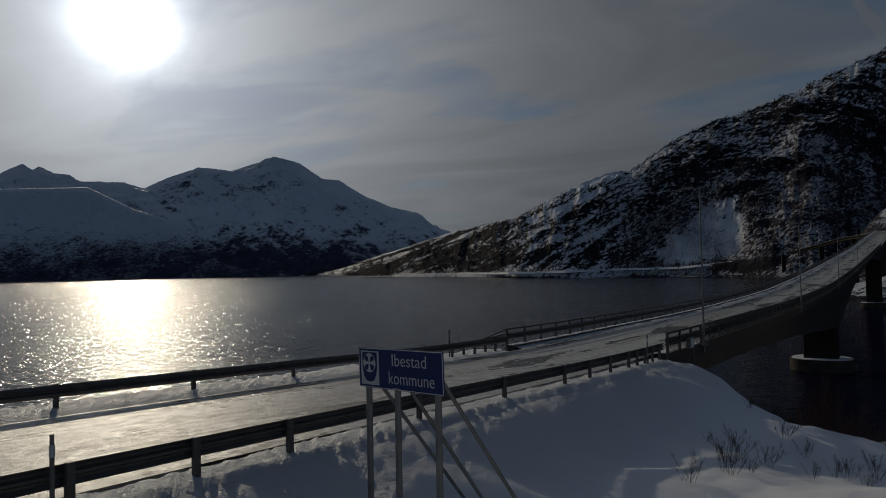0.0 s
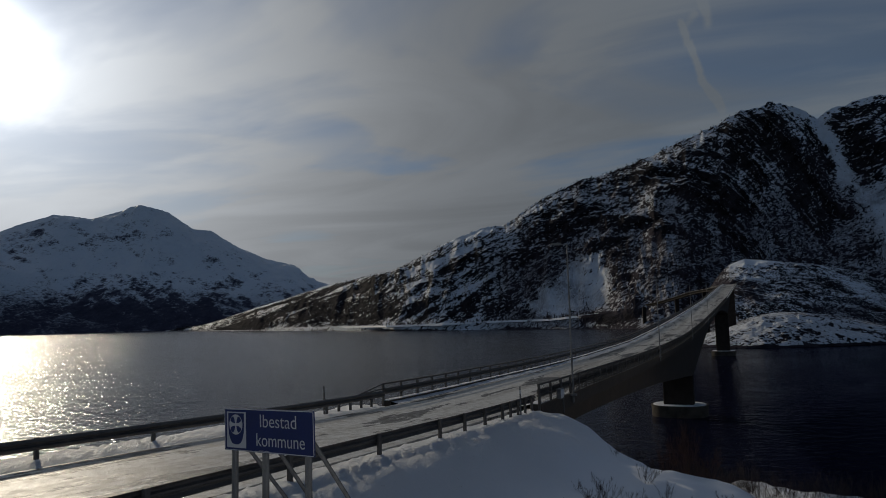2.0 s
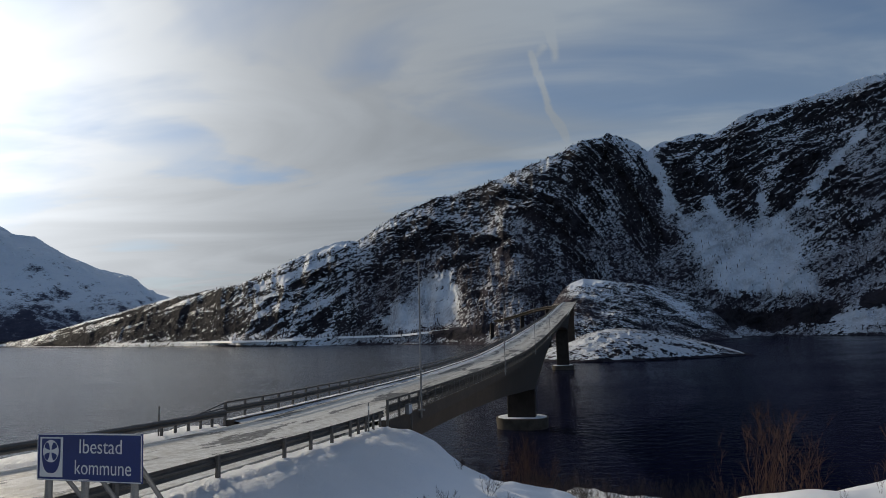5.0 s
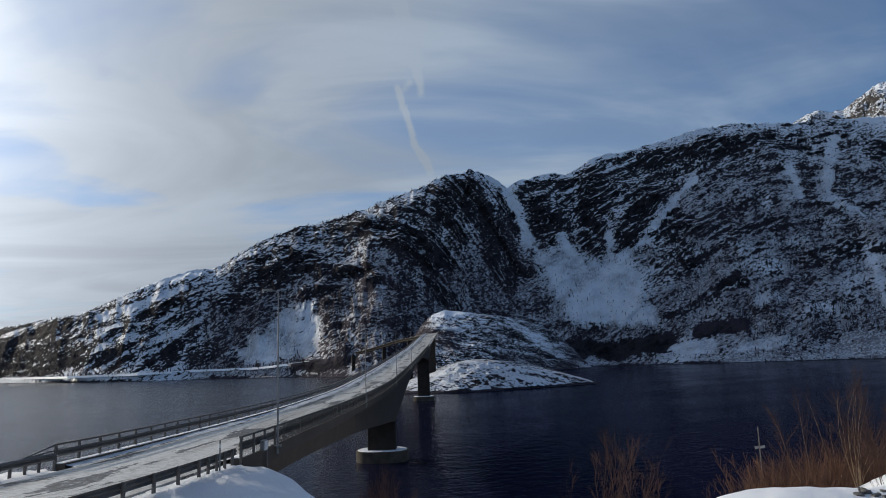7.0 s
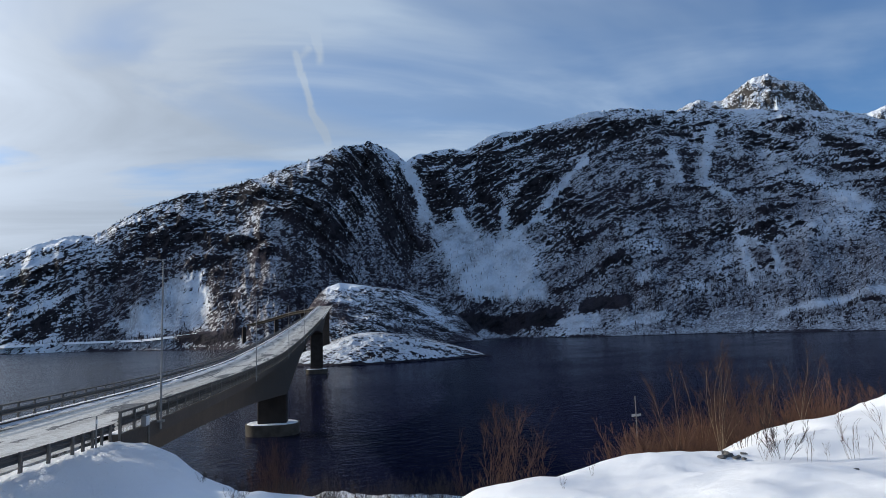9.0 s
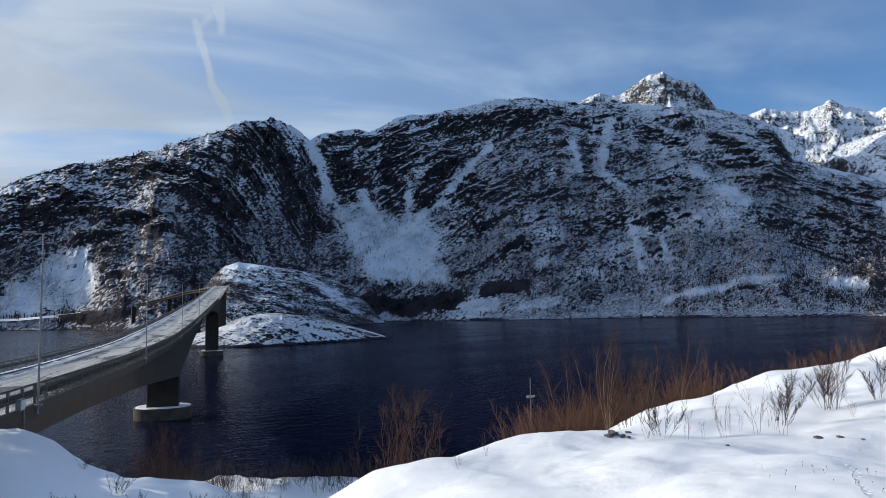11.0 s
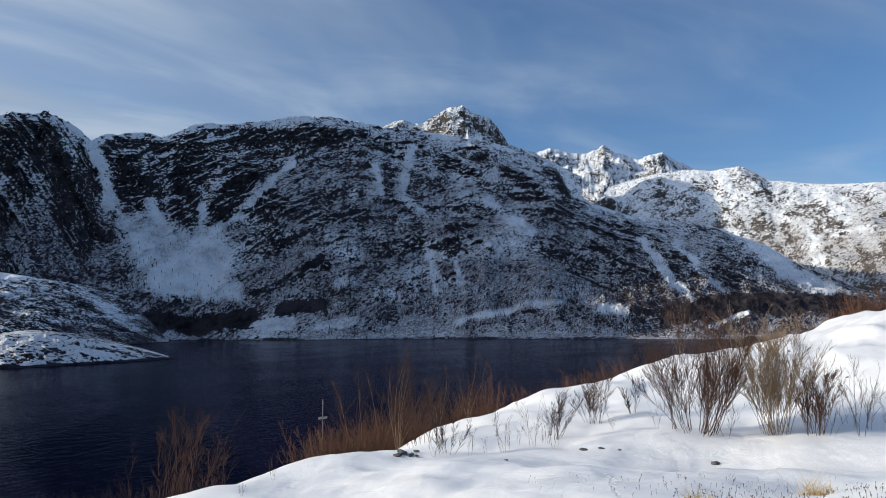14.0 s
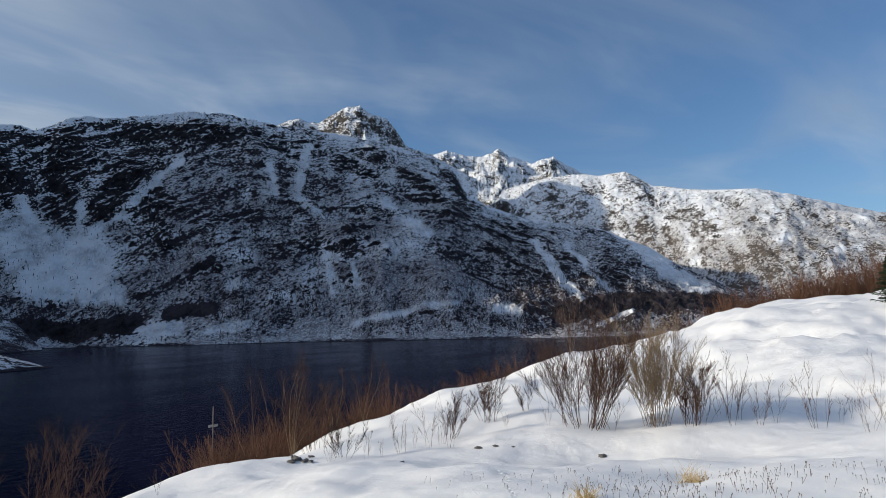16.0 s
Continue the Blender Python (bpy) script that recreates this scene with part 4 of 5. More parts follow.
def rounded(bm, hx, hy, z0, z1, r, turn, at, top_in=0.0):
    """A block with round corners."""
    lo, hi = [], []
    for k in range(48):
        a = 2 * math.pi * (k + 0.5) / 48
        cx, cy = math.copysign(hx - r, math.cos(a)), math.copysign(hy - r, math.sin(a))
        x, y = cx + r * math.cos(a), cy + r * math.sin(a)
        for z, ring, f in ((z0, lo, 1.0), (z1, hi, 1.0 - top_in)):
            q = turn @ Vector((x * f, y * f, 0)) + at
            ring.append(bm.verts.new((q.x, q.y, z)))
    for k in range(48):
        bm.faces.new((lo[k], lo[(k + 1) % 48], hi[(k + 1) % 48], hi[k]))
    bm.faces.new(lo[::-1]), bm.faces.new(hi)
    return bm


TURN = Matrix.Rotation(-TH, 3, "Z")
for sp, w, d, footing in ((134.5, 2.6, 1.6, True), (321.5, 2.7, 1.6, True), (452.0, 2.5, 1.0, False), (560.0, 2.2, 0.9, False), (680.0, 2.2, 0.9, False), (800.0, 2.2, 0.9, False), (920.0, 2.2, 0.9, False)):
    p, r = line(sp, AXIS)
    turn = Matrix.Rotation(math.atan2(r.y, r.x), 3, "Z")
    at = Vector((p.x, p.y, 0))
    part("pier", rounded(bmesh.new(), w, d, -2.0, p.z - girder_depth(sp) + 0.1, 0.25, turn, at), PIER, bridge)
    if footing:
        part("pier_footing", rounded(bmesh.new(), 4.7, 3.9, -3.0, 2.0, 3.6, turn, at, -0.04), FOOTING, bridge)
        part("footing_snow", rounded(bmesh.new(), 4.6, 3.8, 1.98, 2.08, 3.5, turn, at, 0.03), SNOW, bridge, "thin snow on the footing")
p, r = line(S_BRIDGE, AXIS)
part("abutment", box_bm((8.5, 3.0, 4.5), (p.x, p.y, p.z - 2.5), 0.05, None, TURN.to_4x4()), CONCRETE, bridge)

# ---- guard rails ----
W_SECTION = [(0.0, -0.155), (0.03, -0.14), (0.075, -0.085), (0.075, -0.055), (0.015, -0.02), (0.015, 0.02), (0.075, 0.055), (0.075, 0.085), (0.03, 0.14), (0.0, 0.155)]
W_SECTION = W_SECTION + [(a - 0.006, b * 0.985) for a, b in W_SECTION[::-1]]


def guard_rail(o, posts, s0, s1, inward, top=0.66):
    g = tagged(new("guard_rail"), "dark weathered steel guard rail on posts in snow", "guard rail", "guard rails by the road")
    ss = np.arange(s0, s1 + 0.01, 2.0)
    pts = [line(s, o) for s in ss]
    sec = [(a * inward, b + top - 0.155) for a, b in W_SECTION]
    part("beam", sweep_bm([p for p, _ in pts], sec, lambda i: pts[i][1]), RAIL, g)
    first = None
    for s in posts:
        p, r = line(s, o - 0.06 * inward)
        if first is None:
            bm = box_bm((0.10, 0.12, 1.4), (0, 0, top - 0.68), 0.012)
            first = part("post", bm, RAIL, g)
            ob = first
        else:
            ob = new("post", first.data)
            ob.parent = g
        ob.matrix_basis = Matrix.Translation(p) @ TURN.to_4x4()
    return g


POSTS_R = [-35, -31, -27, -23, -19, -15, -11, -7, -3, 1, 3, 5, 7, 9, 13, 17, 21, 23.1, 25.1, 27.1, 28.1, 29.1, 30.1, 31.1]
POSTS_L = [-35, -31, -27, -23, -19, -15, -11, -7, -3, 1, 5, 9, 13, 17, 21, 25, 26.9, 27.9, 28.9, 29.9, 30.9]
guard_rail(O_R, POSTS_R, -40, S_BRIDGE + 0.5, -1)
guard_rail(O_L, POSTS_L, -40, S_BRIDGE + 0.5, 1)


def bridge_railing(o, s0, s1, inward, top, gap, group):
    """Posts with a crash rail and a top rail."""
    g = tagged(new("bridge_railing"), "grey steel bridge railing with crash beam and top rail", "railing", "railings of the bridge")
    ss = np.arange(s0, s1 + 0.01, 4.0)
    pts = [line(s, o) for s in ss]
    sec = [(a * inward, b + 0.62) for a, b in W_SECTION]
    part("beam", sweep_bm([p for p, _ in pts], sec, lambda i: pts[i][1]), RAIL, g)
    for h in (top, top - 0.28):
        part("top_rail", sweep_bm([p for p, _ in pts], [(-0.04, h), (0.04, h), (0.04, h - 0.085), (-0.04, h - 0.085)], lambda i: pts[i][1]), RAIL, g)
    first = None
    for s in np.arange(s0, min(s1, s0 + 250), gap):
        p, r = line(s, o - 0.05 * inward)
        if first is None:
            first = part("post", box_bm((0.11, 0.12, top + 0.5), (0, 0, (top - 0.5) / 2), 0.01), RAIL, g)
            ob = first
        else:
            ob = new("post", first.data)
            ob.parent = g
        ob.matrix_basis = Matrix.Translation(p) @ TURN.to_4x4()
    return g


bridge_railing(O_R + 0.05, S_BRIDGE, 620, -1, 1.12, 2.0, "r")
left_railing = bridge_railing(O_L - 0.05, S_BRIDGE, 620, 1, 1.05, 2.0, "l")
for h in (1.02, 0.76):
    part("sloping_rail", rod_bm(line(29.6, O_L - 0.05)[0] + Vector((0, 0, 0.64)), line(S_BRIDGE, O_L - 0.05)[0] + Vector((0, 0, h)), 0.03), RAIL, left_railing)

# ---- the sign ----
sign = tagged(new("municipality_sign"), "blue municipality border sign with a coat of arms on steel posts", "road sign")
S_TL, S_TR, S_H = Vector((-1.36, 11.19, EYE - 1.22)), Vector((-0.016, 9.86, EYE - 1.17)), 0.62
across = (S_TR - S_TL)
WIDE = across.length
ax = across.normalized()
az = (Vector((0, 0, 1)) - ax * ax.z).normalized()
ay = az.cross(ax)
FACE = Matrix(((ax.x, ay.x, az.x, S_TL.x), (ax.y, ay.y, az.y, S_TL.y), (ax.z, ay.z, az.z, S_TL.z), (0, 0, 0, 1)))


def on_sign(name, bm, mat, label=""):
    ob = part(name, bm, mat, sign, label)
    ob.matrix_basis = FACE
    return ob


on_sign("panel", box_bm((WIDE, 0.025, S_H), (WIDE / 2, 0.0125, -S_H / 2), 0.006), BLUE)


def words(text, x0, x1, z0, cap, mat):
    """Lettering from x0 to x1 with its base line at z0; cap is the height of a capital."""
    cu = bpy.data.curves.new("lettering", "FONT")
    cu.body, cu.size, cu.extrude, cu.align_x, cu.offset = text, 1.0, 0.01, "LEFT", -0.004
    tmp = bpy.data.objects.new("lettering", cu)
    me = tmp.to_mesh().copy()
    tmp.to_mesh_clear()
    bpy.data.objects.remove(tmp)
    me.name = "lettering"
    lo, hi = min(v.co.x for v in me.vertices), max(v.co.x for v in me.vertices)
    kx, kz = (x1 - x0) / (hi - lo), cap / 0.70
    me.transform(Matrix(((kx, 0, 0, x0 - lo * kx), (0, 0, -0.15, -0.003), (0, kz, 0, z0), (0, 0, 0, 1))))
    me.materials.clear()
    me.materials.append(mat)
    ob = new("lettering", me)
    ob.parent = sign
    ob.matrix_basis = FACE
    return tagged(ob, "white lettering")


words("Ibestad", 0.80, 1.55, -0.255, 0.185, WHITE)
words("kommune", 0.72, 1.71, -0.525, 0.185, WHITE)
FX0, FX1, FZ0, FZ1 = 0.06, 0.49, -0.05, -0.575
on_sign("arms_field", box_bm((FX1 - FX0, 0.006, FZ0 - FZ1), ((FX0 + FX1) / 2, -0.001, (FZ0 + FZ1) / 2), 0.001), WHITE, "white field of the coat of arms")
# shield with a white wheel of blades
cx, cz, sw, shh = (FX0 + FX1) / 2, -0.285, 0.175, 0.215
outline = [(-sw, shh), (sw, shh)] + [(sw * math.cos(a) ** 0.7, shh * 0.15 - (shh * 1.27) * math.sin(a)) for a in np.linspace(0, math.pi / 2 - 0.02, 9)] + [(-sw * math.cos(a) ** 0.7, shh * 0.15 - (shh * 1.27) * math.sin(a)) for a in np.linspace(math.pi / 2 - 0.02, 0, 9)]


def flat_bm(points, y, thick=0.003):
    bm = bmesh.new()
    f = bm.faces.new([bm.verts.new((x, y, z)) for x, z in points])
    out = bmesh.ops.extrude_face_region(bm, geom=[f])["geom"]
    bmesh.ops.translate(bm, verts=[v for v in out if isinstance(v, bmesh.types.BMVert)], vec=(0, -thick, 0))
    return bm


on_sign("shield", flat_bm([(cx + x, cz + z) for x, z in outline], -0.005), BLUE, "blue shield")
on_sign("disc", flat_bm([(cx + 0.148 * math.cos(a), cz + 0.05 + 0.148 * math.sin(a)) for a in np.linspace(0, 2 * math.pi, 29)[:-1]], -0.009), WHITE, "white disc of the emblem")
for k in range(4):
    a = math.pi / 2 * k + math.pi / 4
    mid = Vector((math.cos(a), math.sin(a)))
    nrm = Vector((-mid.y, mid.x))
    pts = [mid * 0.025, mid * 0.07 + nrm * 0.032, mid * 0.118 + nrm * 0.046, mid * 0.138 + nrm * 0.02, mid * 0.138 - nrm * 0.02, mid * 0.118 - nrm * 0.046, mid * 0.07 - nrm * 0.032]
    on_sign("blade", flat_bm([(cx + q.x, cz + 0.05 + q.y) for q in pts], -0.0125), BLUE, "blue blade of the emblem")
for size, at in (((WIDE - 0.03, 0.004, 0.012), (WIDE / 2, -0.001, -0.012)), ((WIDE - 0.03, 0.004, 0.012), (WIDE / 2, -0.001, -S_H + 0.012)), ((0.012, 0.004, S_H - 0.05), (0.012, -0.001, -S_H / 2)), ((0.012, 0.004, S_H - 0.05), (WIDE - 0.012, -0.001, -S_H / 2))):
    on_sign("border", box_bm(size, at), WHITE, "thin white border")
on_sign("small_print", box_bm((0.2, 0.003, 0.007), (0.88, -0.001, -0.592)), WHITE, "faint line of small print")
for k, (sx, tx) in enumerate(((0.17, 0.0), (0.85, 0.0), (1.72, 0.0))):
    foot = FACE @ Vector((sx, 0.07, 0))
    gz = float(bank_height(foot.x, foot.y))
    part("post", rod_bm((foot.x, foot.y, gz - 0.5), (foot.x, foot.y, foot.z - 0.12), 0.05), STEEL, sign)
    tip = FACE @ Vector((sx, 0.10, -0.38))
    end = FACE @ Vector((sx + 0.12, 2.45, 0))
    part("strut", rod_bm(tip, (end.x, end.y, float(bank_height(end.x, end.y)) - 0.25), 0.032), STEEL, sign)
for z in (-0.12, -0.5):
    on_sign("crossbar", box_bm((WIDE * 0.96, 0.04, 0.045), (WIDE / 2, 0.045, z), 0.004), STEEL)


# ---- street lamps on the bridge ----
def street_lamp(s, high):
    p, r = line(s, O_R + 0.35)
    g = tagged(new("street_lamp"), "slender grey steel street lamp on the bridge edge", "street lamp", "lamps along the bridge")
    g.matrix_basis = Matrix.Translation(p) @ TURN.to_4x4()
    part("pole", rod_bm((0, 0, -0.3), (0, 0, high), 0.06, 0.036), STEEL, g)
    part("arm", rod_bm((0, 0, high - 0.05), (-0.55, 0, high + 0.03), 0.026), STEEL, g)
    part("lamp_head", box_bm((0.52, 0.24, 0.11), (-0.6, 0, high + 0.05), 0.03), STEEL, g)
    part("base_plate", box_bm((0.35, 0.35, 0.1), (0, 0, 0.1), 0.01), STEEL, g)
    return g


for s in (37.8, 75.4, 116.0, 158.0):
    street_lamp(s, 8.3)

# ---- leafless shrubs and trees ----
def tube(verts, faces, pts, r0, r1):
    """A tapered three-sided twig along points."""
    base = len(verts)
    n = len(pts)
    for i, p in enumerate(pts):
        f = (pts[min(i + 1, n - 1)] - pts[max(i - 1, 0)]).normalized()
        a = f.orthogonal().normalized()
        b = f.cross(a)
        r = r0 + (r1 - r0) * i / (n - 1)
        for k in range(3):
            c = 2 * math.pi * k / 3
            verts.append(p + (a * math.cos(c) + b * math.sin(c)) * r)
    for i in range(n - 1):
        for k in range(3):
            q = base + 3 * i
            faces.append((q + k, q + (k + 1) % 3, q + 3 + (k + 1) % 3, q + 3 + k))


def grow(rng, start, way_, length, r, bend, steps, lift=0.25):
    """Points of a bent shoot."""
    pts, d = [start.copy()], way_.normalized()
    for i in range(steps):
        d = (d + Vector((rng.uniform(-1, 1), rng.uniform(-1, 1), rng.uniform(-0.5, 0.6))) * bend + Vector((0, 0, lift * 0.2))).normalized()
        pts.append(pts[-1] + d * (length / steps))
    return pts


def shrub_geometry(rng, high, wide, stems, twigs, single=False, fine=5, thin=1.0):
    """A list of (stem, twigs) meshes, each as points and faces."""
    out_ = []
    steps = 6 if fine else 3
    for i in range(stems):
        sv, sf, tv, tf = [], [], [], []
        a = rng.uniform(0, 2 * math.pi)
        lean = rng.uniform(0.0, 1.0) ** 0.6 * wide / high * (0.5 if single else 0.68)
        h = high * rng.uniform(0.55, 1.0) * (1.0 - 0.32 * min(1.0, lean))
        if single and i == 0:
            lean, h = 0.05, high
        start = Vector((math.cos(a), math.sin(a), 0)) * rng.uniform(0.0, 1.0) ** 0.6 * (0.05 if single else 0.20) * wide + Vector((0, 0, -0.15))
        d = Vector((math.cos(a) * lean, math.sin(a) * lean, 1.0))
        r = (0.0034 + 0.0024 * h) * thin * rng.uniform(0.7, 1.2)
        pts = grow(rng, start, d, h + 0.15, r, 0.20, steps, 0.14)
        tube(sv, sf, pts, r, 0.0028 * thin)
        for j in range(twigs):
            k = 0.22 + 0.76 * rng.random() ** 0.75
            q = k * steps
            i0 = min(steps - 1, int(q))
            p = pts[i0].lerp(pts[i0 + 1], q - i0)
            along = (pts[i0 + 1] - pts[i0]).normalized()
            aside = Vector((rng.uniform(-1, 1), rng.uniform(-1, 1), 0))
            dirn = along * 0.9 + aside * rng.uniform(0.4, 0.95)
            ln = h * rng.uniform(0.14, 0.34) * (1.2 - k * 0.6)
            tp = grow(rng, p, dirn, ln, 0.004, 0.20, 3 if fine else 1, 0.6)
            tube(tv, tf, tp, 0.0052 * (1.2 - 0.5 * k) * thin, 0.0025 * thin)
            if fine:
                for m in range(int(fine)):
                    g = tp[1 + m % 2].lerp(tp[2 + m % 2], rng.random())
                    dd = (tp[2] - tp[1]).normalized() + Vector((rng.uniform(-1, 1), rng.uniform(-1, 1), rng.uniform(-0.1, 0.6))) * 0.7
                    tube(tv, tf, grow(rng, g, dd, ln * rng.uniform(0.3, 0.7), 0.003, 0.15, 1, 0.5), 0.0034, 0.0018)
        out_.append((sv, sf, tv, tf))
    return out_


def make_shrub(name, label, category, group, rng, high, wide, stems, twigs, mat, mat2, single=False, fine=5, thin=1.0):
    g = tagged(new(name), label, category, group)
    for sv, sf, tv, tf in shrub_geometry(rng, high, wide, stems, twigs, single, fine, thin):
        st = soup("stem", sv, sf, mat, g, True)
        tagged(soup("twig", tv, tf, mat2, st), kind="stuff")
    return g


def put(b, d, dz=0.0, turn=0.0, size=1.0):
    x, y = d * math.sin(radians(b)), d * math.cos(radians(b))
    return Matrix.Translation((x, y, float(bank_height(x, y)) + dz)) @ Matrix.Rotation(turn, 4, "Z") @ Matrix.Scale(size, 4)


def place(thing, m):
    thing.matrix_basis = m
    return thing


# the large bushes on the bank: bearing, distance, height, width, stems, twigs, dark or pale
RNG = random.Random(5)
BUSHES = [(85.6, 19.7, 3.2, 2.7, 46, 20, 0), (91.2, 19.9, 3.15, 1.5, 36, 20, 1), (93.7, 19.7, 1.85, 1.0, 18, 18, 0), (78.3, 22.4, 1.9, 1.1, 17, 15, 0), (81.3, 23.2, 1.2, 0.7, 9, 10, 0), (64.6, 22.6, 2.4, 1.5, 13, 18, 0), (67.05, 17.9, 1.2, 0.9, 7, 16, 2), (75.4, 20.2, 1.5, 0.9, 9, 14, 0)]
for b, d, h, w, st, tw, k in BUSHES:
    label = ("dark brown many-stemmed bare willow bush in snow", "tall bare bush with pale yellowish twigs in snow", "blackish bare birch sapling bush in snow")[k]
    place(make_shrub("bush", label, "bush", "bare bushes on the snowy bank", RNG, h, w, st, tw, (TWIG, TWIG_PALE, TWIG_DARK)[k], (TWIG, TWIG_PALE, TWIG_DARK)[k]), put(b, d))
# sparse saplings, four kinds repeated
KINDS = [make_shrub("sapling", "thin sparse bare saplings standing in snow", "sapling", "saplings on the snowy bank", RNG, 1.7, w, st, tw, TWIG, TWIG, False, 2, 0.8) for w, st, tw in ((0.5, 3, 9), (0.7, 5, 8), (0.4, 2, 11), (0.8, 6, 7))]
SAPLINGS = [(75.4, 18.8, 1.0), (71.5, 18.3, 0.8), (68.6, 17.4, 0.7), (96.0, 20.6, 1.05), (97.1, 20.3, 0.9), (102.1, 19.8, 1.45), (103.4, 20.6, 1.0), (105.1, 19.2, 0.75), (96.6, 19.6, 1.2), (98.3, 19.7, 1.1), (93.3, 19.9, 1.1), (94.4, 19.7, 0.8), (73.5, 18.5, 0.9), (74.6, 19.6, 0.75),
            (70.0, 18.0, 0.6), (66.0, 17.2, 0.5), (53.5, 15.2, 0.42), (51.4, 13.4, 0.25), (100.2, 35.6, 0.55), (88.0, 19.6, 0.7), (83.0, 20.4, 0.5), (79.8, 21.0, 0.45), (104.2, 21.5, 0.9), (106.4, 20.0, 1.0), (99.5, 20.2, 0.8), (56.0, 17.6, 0.35), (72.4, 19.0, 0.7)]
for i, (b, d, k) in enumerate(SAPLINGS):
    m = put(b, d, 0, 1.3 * i, k)
    if i < 4:
        place(KINDS[i], m)
    else:
        copy_thing(KINDS[i % 4], m)
# shrubs on the slope below the road
LOW = [make_shrub("shrub", "small dark bare shrub on the snowy slope", "shrub", "shrubs on the slope", RNG, 1.6, 1.2, 12, 10, TWIG_DARK, TWIG_DARK, False, 3) for _ in range(3)]
SLOPE = [(19.0, 17.0, 0.5), (22.6, 21.5, 0.7), (24.6, 22.0, 0.6), (29.0, 24.0, 0.8), (31.5, 26.0, 0.9), (33.0, 27.5, 0.8), (20.5, 24.0, 0.5), (21.7, 19.4, 0.9), (25.8, 27.3, 1.15), (27.1, 26.0, 0.9), (30.1, 32.0, 1.1), (31.8, 34.0, 1.25), (23.5, 31.0, 0.7), (25.2, 33.0, 0.6), (28.8, 30.5, 0.9), (33.2, 33.0, 1.1), (26.4, 35.0, 0.8), (34.5, 30.0, 0.9), (29.5, 38.0, 1.0), (24.0, 36.5, 0.7), (32.5, 40.0, 1.2), (27.8, 41.0, 1.0), (36.0, 36.0, 1.0),
         (23.6, 31.5, 0.4), (24.4, 32.0, 0.5), (25.4, 31.6, 0.55), (26.3, 31.8, 0.5), (27.2, 31.2, 0.6), (28.1, 31.4, 0.55), (29.2, 30.8, 0.65), (30.2, 30.6, 0.6), (31.3, 30.2, 0.7), (32.3, 30.0, 0.6), (33.4, 29.6, 0.7), (34.6, 29.6, 0.65), (35.8, 30.4, 0.7), (37.2, 30.8, 0.8), (38.6, 31.0, 0.8), (40.2, 30.0, 0.9), (41.6, 30.4, 0.9), (22.2, 18.6, 0.75), (23.4, 19.4, 0.6), (27.6, 22.4, 0.7), (29.8, 23.4, 0.75), (31.0, 23.0, 0.6)]
for i, (b, d, k) in enumerate(SLOPE):
    m = put(b, d, 0, 2.1 * i, k)
    if i < 3:
        place(LOW[i], m)
    else:
        copy_thing(LOW[i % 3], m)
# birches just below the brow
TREES = [(45.9, 23.5, 4.3, 1.0, 9, 14), (47.6, 23.0, 3.6, 0.7, 5, 12), (44.2, 27.0, 4.0, 0.9, 6, 10), (49.2, 24.0, 2.9, 0.6, 5, 10), (60.0, 26.0, 3.6, 0.8, 3, 20), (62.9, 28.0, 3.6, 0.7, 4, 16), (61.6, 29.0, 3.7, 0.6, 3, 16), (66.1, 27.0, 2.6, 0.8, 5, 14), (68.5, 27.0, 2.6, 0.7, 4, 14), (28.4, 56.0, 6.0, 2.4, 14, 20), (30.0, 60.0, 4.5, 2.0, 12, 18), (27.0, 58.0, 4.0, 1.8, 10, 16), (63.0, 27.0, 3.6, 0.9, 9, 12), (85.0, 42.0, 3.6, 1.6, 12, 10)]
for b, d, h, w, st, tw in TREES:
    place(make_shrub("birch", "slender bare birch tree with pale trunk below the brow", "tree", "birches below the brow", RNG, h, w, st, tw, TWIG_PALE if b > 58 else TWIG, TWIG, True), put(b, d))


def thicket(name, label, seed, count, b0, b1, d_of, high, mat, stems=5, twigs=5, lean=0.8, deep=16.0, thin=0.5):
    """A tangle of bare bushes that nobody could count."""
    rng = random.Random(seed)
    V, F = [], []
    protos = []
    for _ in range(5):
        pv, pf = [], []
        for sv, sf, tv, tf in shrub_geometry(rng, 1.0, lean * 0.5, stems, twigs, False, 0, thin):
            for vs, fs in ((sv, sf), (tv, tf)):
                n = len(pv)
                pv += [tuple(v) for v in vs]
                pf += [tuple(i + n for i in f) for f in fs]
        protos.append((np.array(pv), pf))
    for _ in range(count):
        b = rng.uniform(b0, b1)
        d = d_of(b) + rng.uniform(0, 1) ** 1.2 * deep
        x, y = d * math.sin(radians(b)), d * math.cos(radians(b))
        z = float(bank_height(x, y))
        if z < 0.3:
            continue
        pv, pf = protos[rng.randrange(5)]
        k = high * rng.uniform(0.35, 1.15)
        a = rng.uniform(0, 6.28)
        rot = np.array([[math.cos(a), -math.sin(a), 0], [math.sin(a), math.cos(a), 0], [0, 0, 1]])
        base = len(V)
        V.extend((pv @ rot.T * np.array([k, k, k]) + np.array([x, y, z])).tolist())
        F.extend([tuple(i + base for i in f) for f in pf])
    return tagged(soup(name, V, F, mat), label, "thicket", kind="stuff")


